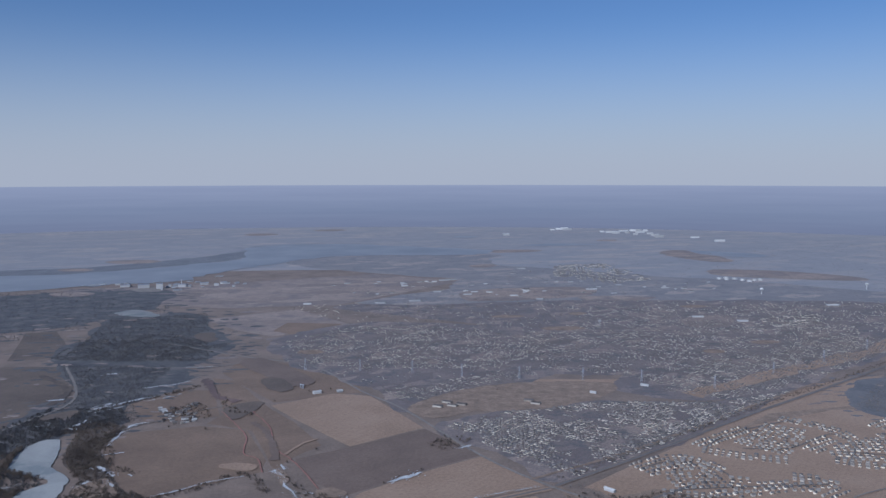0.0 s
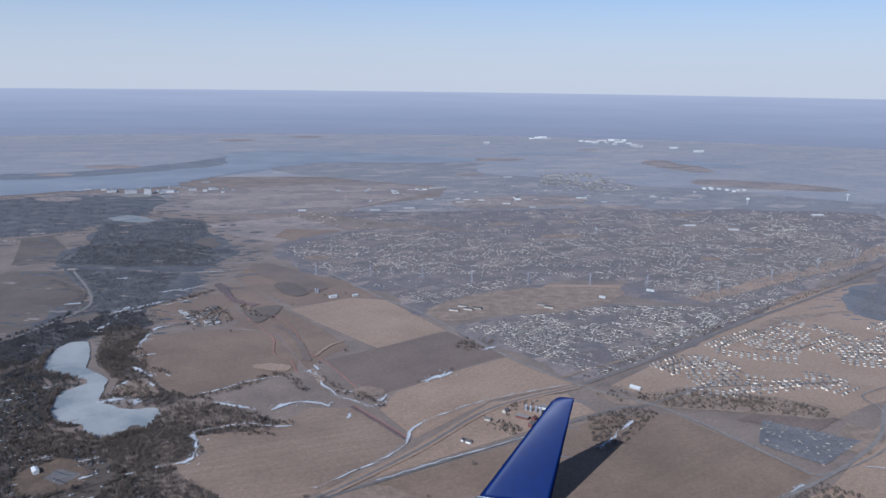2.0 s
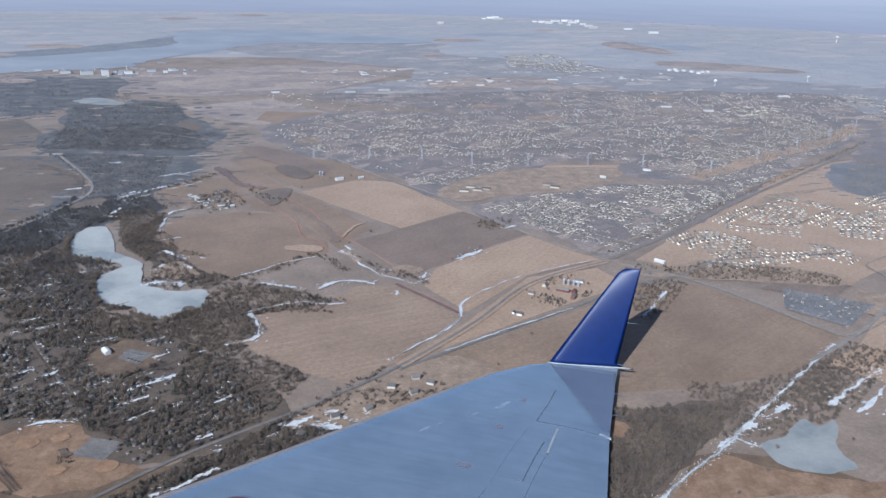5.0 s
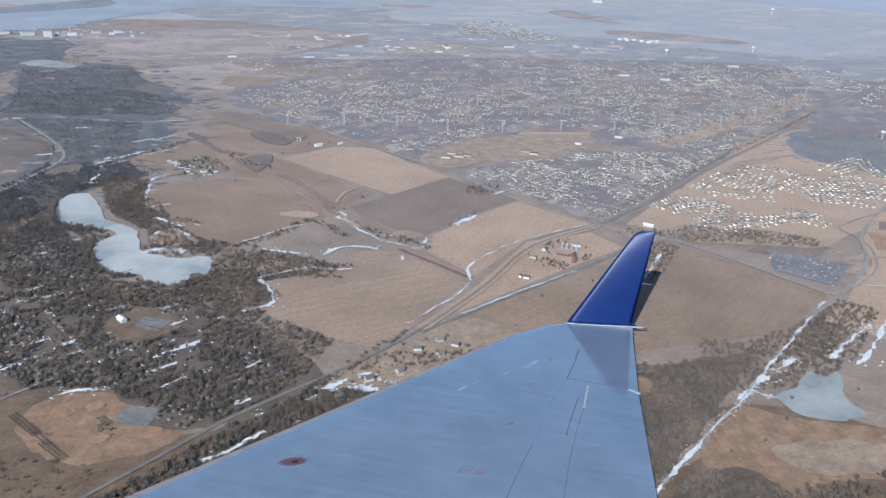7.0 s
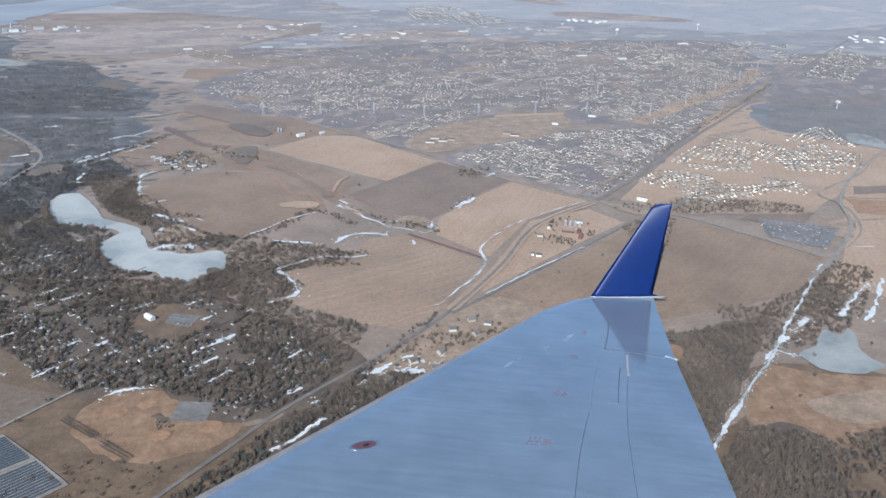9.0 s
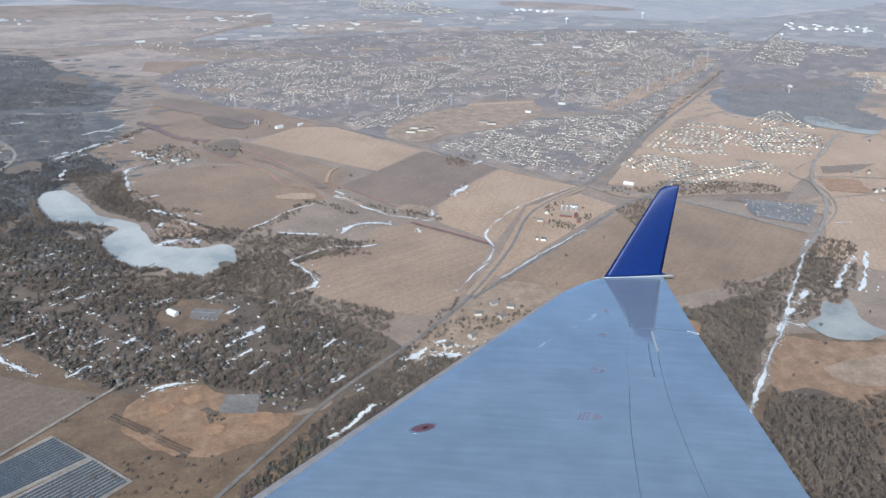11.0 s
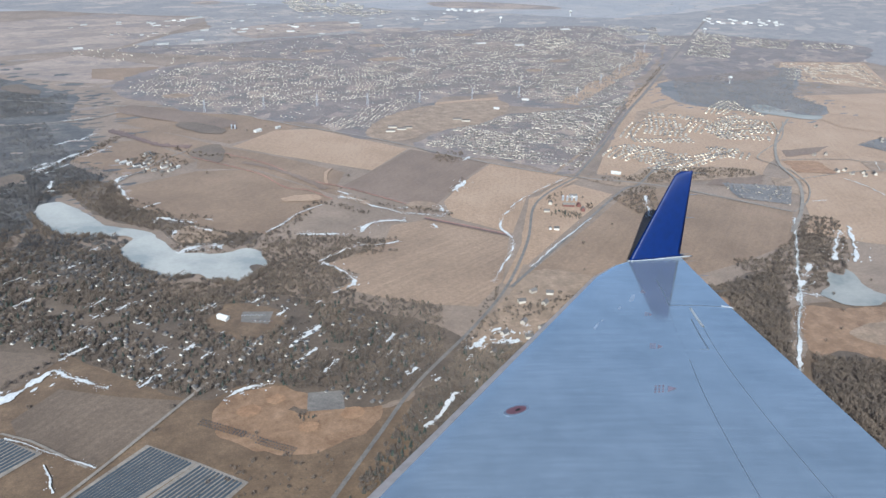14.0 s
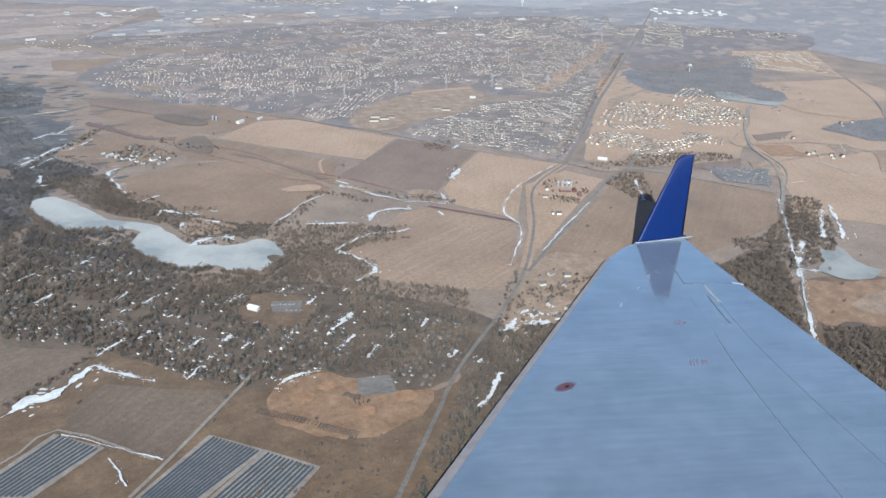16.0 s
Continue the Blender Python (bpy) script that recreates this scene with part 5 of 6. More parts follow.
woodland([(-490, 950), (-455, 962), (-440, 900), (-425, 860), (-405, 838), (-385, 812), (-375, 770), (-345, 755), (-318, 745), (-300, 765), (-335, 795), (-362, 838), (-398, 895), (-408, 935), (-405, 985), (-450, 1010)], 11, 3.3, "bare scrub between the lake and the fields")
woodland([(-405, 692), (-370, 664), (-345, 656), (-310, 672), (-290, 640), (-330, 618), (-400, 640), (-445, 690)], 9, 3.8, "bare trees below the lake")
woodland(GAP, 9, 3.4, "bare trees between the lake and the creek")
SUBURB = HOUSING["wooded_suburb"][0]
woodland(SUBURB, 8, 4.3, "bare winter trees over a suburb", clump=-0.3, evergreen=0.12)
woodland(SUBURB, 60, 3.4, "scattered bare garden trees", evergreen=0.1)
woodland([(-529, 821), (-440, 774), (-405, 660), (-325, 650), (-300, 700), (-330, 690), (-400, 680), (-500, 880), (-560, 860)], 13, 4.0, "bare trees round the frozen lake")
woodland([(-700, 700), (-555, 650), (-530, 820), (-500, 880), (-540, 960), (-640, 920), (-760, 900)], 13, 4.2, "dark bare woods beside the frozen lake", twigs=DARKTWIGS)
woodland([(-560, 1100), (-470, 960), (-500, 870), (-560, 840), (-700, 700), (-700, 1000)], 14, 4.0, "dark bare woodland beside the lake", twigs=DARKTWIGS)
woodland([(-47, 509), (29, 482), (110, 484), (54, 427), (-132, 264), (-163, 264), (-207, 308), (-260, 330), (-300, 420), (-230, 490), (-109, 445)], 8, 4.7, "dense grey-brown bare woodland")
woodland([(0, 360), (45, 332), (-60, 185), (-175, 185), (-105, 278)], 9, 4.7, "dense bare woodland behind the creek")
woodland([(0, 356), (40, 334), (75, 330), (125, 342), (190, 330), (100, 225), (-60, 190)], 11, 4.5, "bare woodland beyond the meadow", clump=-0.25, keep_fields=False)
woodland([(220, 560), (250, 540), (160, 440), (70, 440), (120, 500)], 12, 4.0, "bare scrub round the pond")
woodland([(-732, 1733), (-538, 1804), (-403, 1337), (-568, 1341), (-659, 1343)], 14, 4.2, "dark distant bare woodland", far=True, twigs=DARKTWIGS)
woodland([(-1200, 2100), (-700, 2200), (-640, 1800), (-800, 1500), (-1300, 1600)], 120, 6, "dark distant bare woodland", far=True, clump=-0.2, twigs=DARKTWIGS)
woodland([(699, 1240), (1077, 1244), (824, 1041), (789, 947), (715, 900), (640, 960), (560, 1070)], 12, 3.8, "grey wood beyond the new estate", far=True, keep_fields=False)
woodland([(-300, 780), (-190, 700), (-270, 600), (-330, 650), (-390, 770)], 20, 3.6, "bare trees along a creek")
woodland([(-560, 1000), (-390, 1010), (-300, 1040), (-440, 1130), (-450, 1300), (-640, 1310)], 9, 4.0, "bare trees between fields", far=True, clump=-0.35, twigs=DARKTWIGS)
woodland([(-420, 1340), (-560, 1330), (-680, 1350), (-700, 1500), (-560, 1560), (-400, 1480)], 9, 4.0, "bare woods by the country road", far=True, clump=-0.3, twigs=DARKTWIGS)
woodland([(100, 800), (170, 740), (200, 720), (230, 790), (190, 800)], 30, 4.5, "bare trees beside the crossroads", far=True)
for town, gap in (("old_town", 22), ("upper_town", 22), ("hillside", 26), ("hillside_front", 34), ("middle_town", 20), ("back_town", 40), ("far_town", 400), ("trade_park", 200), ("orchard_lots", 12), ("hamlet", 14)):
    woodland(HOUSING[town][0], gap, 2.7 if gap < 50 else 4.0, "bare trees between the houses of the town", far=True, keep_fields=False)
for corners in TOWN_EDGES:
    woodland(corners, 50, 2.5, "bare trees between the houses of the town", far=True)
woodland([(-420, 330), (-342, 398), (-287, 447), (-215, 497), (-190, 475), (-300, 392), (-390, 318)], 8, 4.2, "bare and evergreen trees beside the main road", evergreen=0.22, keep_fields=False)
woodland([(-480, 400), (-425, 430), (-345, 415), (-400, 372), (-450, 330)], 40, 2.6, "thin scrub on brown grassland", keep_fields=False)
woodland(YARD_SIDE, 9, 3.6, "bare trees between the suburb and the road", evergreen=0.05)
woodland([(200, 2000), (1300, 2000), (2400, 2500), (1800, 3600), (300, 2900)], 700, 5, "far bare woodland and gardens", far=True, clump=-0.15)
woodland([(-300, 1650), (0, 1680), (250, 1580), (350, 1900), (280, 2170), (-200, 1930)], 200, 7, "bare trees round the town", far=True, clump=-0.1)


woodland([(700, 1245), (1000, 1570), (1180, 1720), (1480, 1560), (1560, 1400), (1330, 1255), (1110, 1315), (930, 1180)], 90, 3.4, "bare trees round the outer estates", far=True, clump=-0.2)
woodland([(91, 1228), (114, 1226), (98, 1155), (73, 1143), (72, 1177)], 14, 3.2, "grey clump of bare trees on the green", far=True, keep_fields=False)
tree_line([(-182, 700), (-227, 695), (-275, 678), (-268, 645), (-275, 605)], 16, 16, 3.4, "bare trees along a winding creek")
tree_line([(-180, 775), (-215, 825), (-250, 790), (-300, 758)], 12, 18, 3.4, "bare trees along a field ditch")
tree_line([(-310, 1100), (-285, 1050), (-255, 1035)], 14, 20, 3.4, "bare trees beside a ditch")
tree_line([(-100, 735), (-120, 765), (-150, 775)], 10, 16, 3.2, "bare scrub along a field corner")
tree_line([(-65, 800), (-40, 822), (-20, 840)], 8, 14, 3.0, "dark scrub beside a snow drift")
tree_line([(-562, 556), (-541, 568), (-523, 580), (-491, 602)], 6, 8, 3.2, "dense bare hedge between fields")
tree_line([(-250, 470), (-199, 518), (-150, 560)], 9, 14, 3.2, "bare trees along the main road")
tree_line([(20, 735), (40, 745), (60, 740)], 16, 22, 3.0, "bare trees round a farmyard")
woodland([(-3, 690), (13, 706), (24, 694), (34, 684), (22, 669), (10, 678)], 8, 2.8, "dark trees and shrubs beside a farm", evergreen=0.45, keep_fields=False)
tree_line([(40, 698), (52, 694), (60, 706)], 9, 9, 2.6, "bare trees behind a red barn")
tree_line([(112, 778), (180, 752), (215, 770)], 20, 22, 3.2, "bare trees at the crossroads")
woodland([(74, 504), (89, 518), (113, 512), (146, 511), (150, 501), (106, 473), (86, 480)], 10, 3.4, "bare trees reaching into a field", keep_fields=False)
woodland([(-312, 724), (-285, 742), (-253, 742), (-224, 722), (-203, 703), (-196, 671), (-245, 676), (-280, 670), (-330, 690)], 12, 3.4, "bare scrub along a winding creek", keep_fields=False)
tree_line([(118, 812), (224, 897), (410, 1055), (570, 1183), (800, 1372)], 8, 16, 2.6, "dense bare trees beside the long road")
tree_line([(215, 762), (260, 745), (300, 735), (340, 720)], 12, 20, 3.2, "bare trees below the new houses")
tree_line([(-205, 500), (-180, 515), (-120, 515), (-80, 500)], 22, 22, 3.2, "bare trees round farmhouses")


def single_tree(seed):
    root = new("tree")
    v, f = stem(0.03, 0.75)
    link_mesh("trunk", v, f, BARK, root)
    v, f = bare_crown(seed, 60)
    link_mesh("crown", v, f, TWIGS, root, "open bare brown twigs")
    return tagged(root, "bare winter tree with open brown crown", "tree", "single trees in the fields")


def shrub_row(a, b, rows, n, gap):
    """Low shrubs planted in straight rows."""
    a, b = Vector(a), Vector(b)
    d = (b - a).normalized()
    side = Vector((-d.y, d.x))
    q = np.array([(*(a.lerp(b, k / (n - 1)) + side * gap * m), 0.7 * k + m) for m in range(rows) for k in range(n)])
    v, f = CROWNS[1]
    tagged(fast_mesh("shrub_rows", *place_many(v, f, q, np.full((len(q), 3), 1.9)), DARKTWIGS), "small dark shrubs planted in rows", "shrubs", kind="stuff")


shrub_row((-429, 476), (-409, 452), 3, 16, 2.4)
shrub_row((-403, 442), (-387, 423), 3, 14, 2.4)
shrub_row((-412, 458), (-398, 440), 2, 10, 2.4)
woodland([(145, 737), (171, 717), (110, 640), (91, 631), (91, 651), (97, 705)], 12, 3.4, "bare scrub at the corner of a field", keep_fields=False)
woodland([(261, 578), (288, 552), (197, 468), (147, 493)], 11, 3.4, "bare scrub beside the pond", keep_fields=False)
woodland([(604, 753), (669, 760), (790, 745), (700, 680), (634, 655), (612, 677)], 12, 3.4, "bare trees on bare land", far=True, keep_fields=False)
woodland([(-372, 462), (-362, 458), (-360, 446), (-370, 448)], 8, 2.4, "dark shrubs in the middle of dry grass", keep_fields=False, evergreen=0.5)


sheet("islet", ragged_line([(-332, 693), (-324, 695), (-320, 686), (-327, 676), (-332, 682)], 1.2, 1.0), FORESTFLOOR, 1.05, "dark scrubby islet in the frozen lake", "ground")
woodland([(-22, 929), (1, 952), (27, 949), (31, 922), (-1, 898), (-23, 918)], 22, 3.4, "bare trees in a field corner", keep_fields=False)
woodland([(-390, 1050), (-350, 1030), (-320, 1000), (-310, 1030), (-330, 1075), (-350, 1095)], 22, 3.4, "bare trees round farm sheds", keep_fields=False)
tree_line([(-470, 1050), (-440, 1095), (-400, 1140), (-370, 1180)], 12, 12, 3.2, "bare trees along a snowy hedge")
tree_line([(-410, 985), (-405, 930), (-385, 890), (-370, 850), (-330, 830)], 12, 14, 3.2, "bare trees at the edge of a field")
tree_line([(-120, 750), (-150, 790), (-175, 830)], 7, 12, 2.6, "bare scrub along a ditch")
woodland([(150, 752), (215, 775), (300, 750), (345, 722), (330, 702), (260, 718), (180, 733)], 13, 3.2, "bare trees and scrub below the new houses", keep_fields=False)
woodland([(-30, 470), (-60, 500), (-130, 500), (-210, 470), (-160, 455)], 20, 3.2, "bare trees round farmhouses", keep_fields=False)
TREES = [single_tree(60 + k) for k in range(3)]
spots = [(-140, 545), (-122, 548), (-110, 530), (-150, 520), (-160, 538), (-185, 500), (-26, 446), (-15, 452), (30, 726), (20, 712), (-2, 710), (65, 722), (-110, 748), (-176, 860), (-150, 900), (-60, 560), (40, 640), (-20, 612), (-350, 985), (-330, 1010),
         (-320, 1050), (-372, 1040), (-300, 975), (-200, 1150), (-170, 1160), (-240, 1100), (140, 745), (150, 765), (-400, 450), (-410, 425), (-370, 410), (-455, 480), (-440, 500), (-520, 540), (85, 470), (170, 430), (60, 380), (90, 400), (30, 372), (110, 425)]
for k, (x, y) in enumerate(spots):
    m = pose(x, y, 0.15, 0, 0, 47 * k) @ Matrix.Scale(3.2 + 0.35 * (k * 7 % 5), 4)
    if k < 3:
        TREES[k].matrix_basis = m
    else:
        t = copy_thing(TREES[k % 3], m)
        t.matrix_basis = m


# ---- solar panels ----
def solar_row(a, b, label):
    """One long tilted row of panels on posts."""
    a, b = Vector((*a, 0)), Vector((*b, 0))
    d = (b - a).normalized()
    s = Vector((d.y, -d.x, 0)) * 0.6
    if s.y > 0:
        s = -s
    root = new("solar_row")
    n = max(2, int((b - a).length / 9))
    for k in range(n):
        p, q = a + (b - a) * (k / n) + d * 0.08, a + (b - a) * ((k + 1) / n) - d * 0.08
        vs = [p + s + Vector((0, 0, 0.75)), q + s + Vector((0, 0, 0.75)), q - s + Vector((0, 0, 1.2)), p - s + Vector((0, 0, 1.2))]
        vs += [v + Vector((0, 0, 0.12)) for v in vs]
        link_mesh("panel", vs, [(0, 3, 2, 1), (4, 5, 6, 7), (0, 1, 5, 4), (1, 2, 6, 5), (2, 3, 7, 6), (3, 0, 4, 7)], PANEL, root)
    for k in range(n + 1):
        p, i = a + (b - a) * (k / n), 0
        vs = [p + Vector((x, y, z)) for z in (0, 0.9) for x, y in ((-0.1, -0.1), (0.1, -0.1), (0.1, 0.1), (-0.1, 0.1))]
        link_mesh("post", vs, [(0, 1, 5, 4), (1, 2, 6, 5), (2, 3, 7, 6), (3, 0, 4, 7)], STEEL, root)
    return tagged(root, label, "solar panel", "rows of solar panels")


# The pale sheet imitates bright lit edges showing between the panel rows.
for corners in ([(-538, 515), (-516, 487), (-560, 461), (-592, 480)], [(-461, 469), (-438, 439), (-487, 413), (-515, 434)], [(-438, 439), (-417, 409), (-447, 389), (-484, 413)]):
    sheet("solar_ground", corners, GRAVEL, next_level(), "pale gravel in place of lit panel edges", "ground")


def solar_array(corners, rows):
    """Rows that run from the first side to the opposite one."""
    a, b, c, d = (np.array(p, float) for p in corners)
    for k in range(rows):
        s = (k + 0.5) / rows
        solar_row(a + (b - a) * s, d + (c - d) * s, "long row of blue-black solar panels on brown grass")


solar_array([(-536, 512), (-519, 487), (-561, 465), (-587, 480)], 10)
solar_array([(-460, 466), (-441, 439), (-487, 417), (-511, 434)], 13)
solar_array([(-438, 436), (-420, 409), (-447, 393), (-480, 413)], 12)


# ---- works, farms, towers ----
def gabled(name, x, y, w, d, h, r, heading, wall_material, roof_material, label, category="building"):
    root = new(name)
    v, f, rv, rf = house_arrays(w, d, h, r)
    link_mesh("wall", v, f, wall_material, root)
    link_mesh("roof", rv, rf, roof_material, root)
    root.matrix_basis = pose(x, y, 0.2, 0, 0, heading)
    return tagged(root, label, category)


def round_body(rings, n=16):
    """Rings of radius and height, turned into a closed body."""
    v = [(r * math.cos(2 * math.pi * k / n), r * math.sin(2 * math.pi * k / n), z) for r, z in rings for k in range(n)]
    f = [(i * n + k, i * n + (k + 1) % n, (i + 1) * n + (k + 1) % n, (i + 1) * n + k) for i in range(len(rings) - 1) for k in range(n)]
    f += [tuple(range(n))[::-1], tuple(range((len(rings) - 1) * n, len(rings) * n))]
    return v, f


def turned(name, rings, x, y, material, label, category, cap=None):
    root = new(name)
    link_mesh("shell", *round_body(rings), material, root)
    if cap:
        link_mesh("top", *round_body(cap), material, root)
    root.location = (x, y, 0.1)
    return tagged(root, label, category)


for x, y, s in ((323, 1651, 0.62), (833, 2085, 0.8), (1152, 2167, 0.85), (784, 1164, 0.72), (1293, 1726, 0.8), (1984, 3359, 1.3)):
    turned("water_tower", [(2.2 * s, 0), (1.2 * s, 3 * s), (1.1 * s, 11 * s), (2.0 * s, 13 * s)], x, y, WHITEMETAL, "white water tower with a bulb tank on a stem", "water tower",
           [(1.5 * s, 12.5 * s), (5.0 * s, 14.5 * s), (6.2 * s, 17 * s), (5.2 * s, 19.5 * s), (2.5 * s, 21 * s)])
for x, y in ((822, 2379), (848, 2394), (866, 2372), (881, 2348), (892, 2322), (915, 2346), (935, 2352), (840, 2365)):
    turned("storage_tank", [(7, 0), (7, 5), (3.5, 5.8), (0.5, 6)], x, y, WHITEMETAL, "round white storage tank", "storage tank")["group"] = "tank farm"
for x, y in ((45, 724), (50, 722), (54, 719), (41, 727), (-216, 1172), (-212, 1169)):
    turned("grain_silo", [(1.35, 0), (1.35, 5.2), (0.75, 6.1), (0.2, 6.4)], x, y, STEEL, "pale steel grain silo on a farm", "silo")["group"] = "grain silos"
gabled("barn", 35, 708, 13, 4.5, 2.4, 1.4, -32, BARNRED, NEWROOFS, "long farm barn with red walls and a pale roof", "barn")
gabled("barn", 40, 689, 5, 4, 3, 1.8, 58, BARNRED, ROOFS, "small dark red barn in a farmyard", "barn")
gabled("barn", 45, 703, 6, 4, 2.4, 1.6, 58, BARNRED, BARNRED, "red barn joined to a long shed", "barn")
gabled("house", -21, 655, 5, 3.5, 2.2, 1.4, -30, OLDWALLS, ROOFS, "small pale farmhouse beside a straight road", "house")
gabled("shed", -26, 659, 3.5, 2.5, 1.6, 1.0, 60, WHITEMETAL, ROOFS, "small white shed beside a farmhouse", "shed")
gabled("barn", 58, 730, 8, 4.5, 2.6, 1.6, -20, WHITEMETAL, ROOFS, "white farm building beside silos", "barn")
gabled("barn", 20, 722, 6, 4, 2.4, 1.6, 50, WALLS, ROOFS, "small pale farm shed", "barn")
gabled("barn", 1, 703, 6, 3.5, 2.2, 1.2, -30, WALLS, ROOFS, "small pale farm shed", "barn")
for x, y, w, a in ((-382, 1055, 9, 30), (-369, 1039, 9, 28), (-348, 1085, 9, 35), (-357, 1046, 8, 40), (-354, 1011, 6, 20), (-340, 1020, 10, 25), (-365, 1010, 5, 70), (-326, 1012, 6, 30), (-376, 1047, 6, 30), (-362, 1031, 7, 28), (-388, 1063, 5, 30), (-350, 1062, 6, 35), (-343, 1075, 5, 35), (-347, 1000, 5, 25), (-334, 1006, 6, 25), (-331, 1026, 5, 70), (-360, 1020, 4, 20), (-371, 1062, 5, 32)):
    gabled("barn", x, y, w, w * 0.42, 2.2, 1.2, a, WHITEMETAL if w > 5 else OLDWALLS, ROOFS if a % 3 else WHITEMETAL, "long pale farm shed in a farmstead", "barn")["group"] = "sheds of the farmstead"
gabled("barn", -187, 1142, 12, 5, 2.6, 1.4, 30, WHITEMETAL, WHITEMETAL, "long white farm hall at a field corner", "barn")
gabled("barn", -155, 1149, 8, 4, 2.2, 1.2, 30, WHITEMETAL, WHITEMETAL, "white farm hall at a field corner", "barn")
for x, y in ((2, 1093), (9, 1077), (22, 1082), (-11, 1073), (117, 1100), (125, 1087)):
    gabled("school", x, y, 13, 6, 2.4, 0.5, -20, WALLS, ROOFS, "low pale school building on an open green", "school")["group"] = "school buildings"
gabled("barn", 165, 781, 12, 4, 2.2, 1.2, -46, WHITEMETAL, WHITEMETAL, "long white hall at the crossroads", "barn")
gabled("hall", -379, 606, 9, 4.4, 3, 0.9, -55, WHITEMETAL, WHITEMETAL, "white hall beside a school yard", "building")
for x, y, a in ((-129, 543, 10), (-118, 534, -30), (-133, 520, 30), (-149, 531, -10), (-192, 491, 20), (-168, 500, 35), (-178, 478, -20), (-160, 486, 15), (-215, 470, 30), (-31, 452, 10), (-20, 440, 40), (-560, 660, 20)):
    gabled("farmhouse", x, y, 6, 4, 2.4, 1.6, a, WALLS, ROOFS, "pale farmhouse beside bare trees", "house")
for x, y, a in ((489, 738, 10), (508, 733, 40), (450, 672, 70), (464, 671, 20), (458, 656, 0), (478, 653, 30), (467, 643, 15), (487, 643, 60), (638, 850, 15), (668, 756, 60), (695, 752, 30), (655, 745, 10)):
    gabled("farmhouse", x, y, 6, 4, 2.4, 1.6, a, WALLS, ROOFS, "pale house alone on bare land", "house")


def parked_car(x, y, heading, paint):
    """Lower body and cabin of a small car."""
    root = new("car")
    for name, l, w, z0, z1, taper, m in (("body", 1.9, 0.78, 0.12, 0.42, 0.95, paint), ("cabin", 1.1, 0.7, 0.42, 0.66, 0.75, PANEL)):
        v = [(sx * l / 2 * k, sy * w / 2 * k, z) for z, k in ((z0, 1), (z1, taper)) for sx, sy in ((-1, -1), (1, -1), (1, 1), (-1, 1))]
        link_mesh(name, v, [(3, 2, 1, 0), (4, 5, 6, 7), (0, 1, 5, 4), (1, 2, 6, 5), (2, 3, 7, 6), (3, 0, 4, 7)], m, root)
    root.matrix_basis = pose(x, y, 0.6, 0, 0, heading)
    return tagged(root, "pale car parked in the school yard", "car", "parked cars")


for k in range(9):
    parked_car(-364 + 2.0 * k, 606 - 0.9 * k + (k % 3) * 0.2, 62, WHITEMETAL if k % 3 else STEEL)
    parked_car(-359 + 1.6 * k, 594 - 0.95 * k, 62, WHITEMETAL if k % 2 else BARNRED)
for x, y, w, d, a in ((x, y, w * 0.55, d * 0.6, a) for x, y, w, d, a in ((-335, 1931, 40, 16, 14), (-158, 1943, 55, 20, 5), (-75, 1975, 60, 16, 8), (10, 2365, 110, 24, 28), (400, 2166, 60, 22, 0), (254, 2644, 60, 26, 10), (60, 2080, 45, 18, 5), (120, 2120, 36, 16, 0), (180, 2060, 40, 20, 10),
                      (-20, 2130, 40, 18, 5), (240, 2000, 36, 16, -5), (560, 1750, 50, 20, 0), (640, 1700, 44, 24, 0), (930, 1900, 60, 22, 5), (300, 1180, 26, 10, -35), (215, 1140, 20, 8, -35))):
    gabled("warehouse", x, y, w * 0.85, d * 0.8, 2.6, 0.6, a, WHITEMETAL, WHITEMETAL, "long pale flat-roofed warehouse in the town", "warehouse")["group"] = "warehouses"
for k in range(46):
    a, q = rng.uniform(0, 1), rng.uniform(0, 1)
    x, y = -330 + 1150 * a, 1960 + 140 * a + 420 * q - 200 * a * q
    w = rng.uniform(6, 20)
    gabled("trade_hall", x, y, w, w * rng.uniform(0.35, 0.6), rng.uniform(1.4, 2.6), 0.5, 12 + rng.normal(0, 12), WHITEMETAL, WHITEMETAL if k % 3 else ROOFS, "pale flat commercial hall in the town", "building")["group"] = "halls of the trade park"
for k in range(34):
    a, q = rng.uniform(0, 1), rng.uniform(0, 1)
    w = rng.uniform(6, 17)
    gabled("trade_hall", 1470 + 240 * a + 110 * q, 1890 - 130 * a + 120 * q, w, w * 0.45, rng.uniform(2, 3.6), 0.8, -30 + rng.normal(0, 8), WHITEMETAL, WHITEMETAL, "bright white hall of a far trading estate", "building")["group"] = "halls of the far estate"
for k in range(24):
    x, y = -760 + rng.normal(0, 70), 2240 + rng.normal(0, 24)
    w = rng.uniform(5, 14)
    gabled("works_shed", x, y, w, w * 0.5, rng.uniform(2, 6), 0.8, 24 + rng.normal(0, 10), WHITEMETAL, STEEL, "small pale works shed by the river", "building")["group"] = "riverside works sheds"
for x, y, w, d, h in ((-840, 2215, 60, 26, 16), (-790, 2200, 34, 20, 24), (-900, 2235, 50, 24, 10), (-740, 2235, 40, 18, 12), (-690, 2280, 44, 16, 9), (-640, 2300, 36, 16, 8)):
    gabled("works", x, y, w * 0.5, d * 0.5, h * 0.6, 1.5, 24, WHITEMETAL, STEEL, "pale industrial works by the river", "factory")["group"] = "riverside works"
turned("chimney", [(1.4, 0), (0.9, 16), (0.8, 16.4)], -752, 2270, WHITEMETAL, "tall pale works chimney by the river", "chimney")
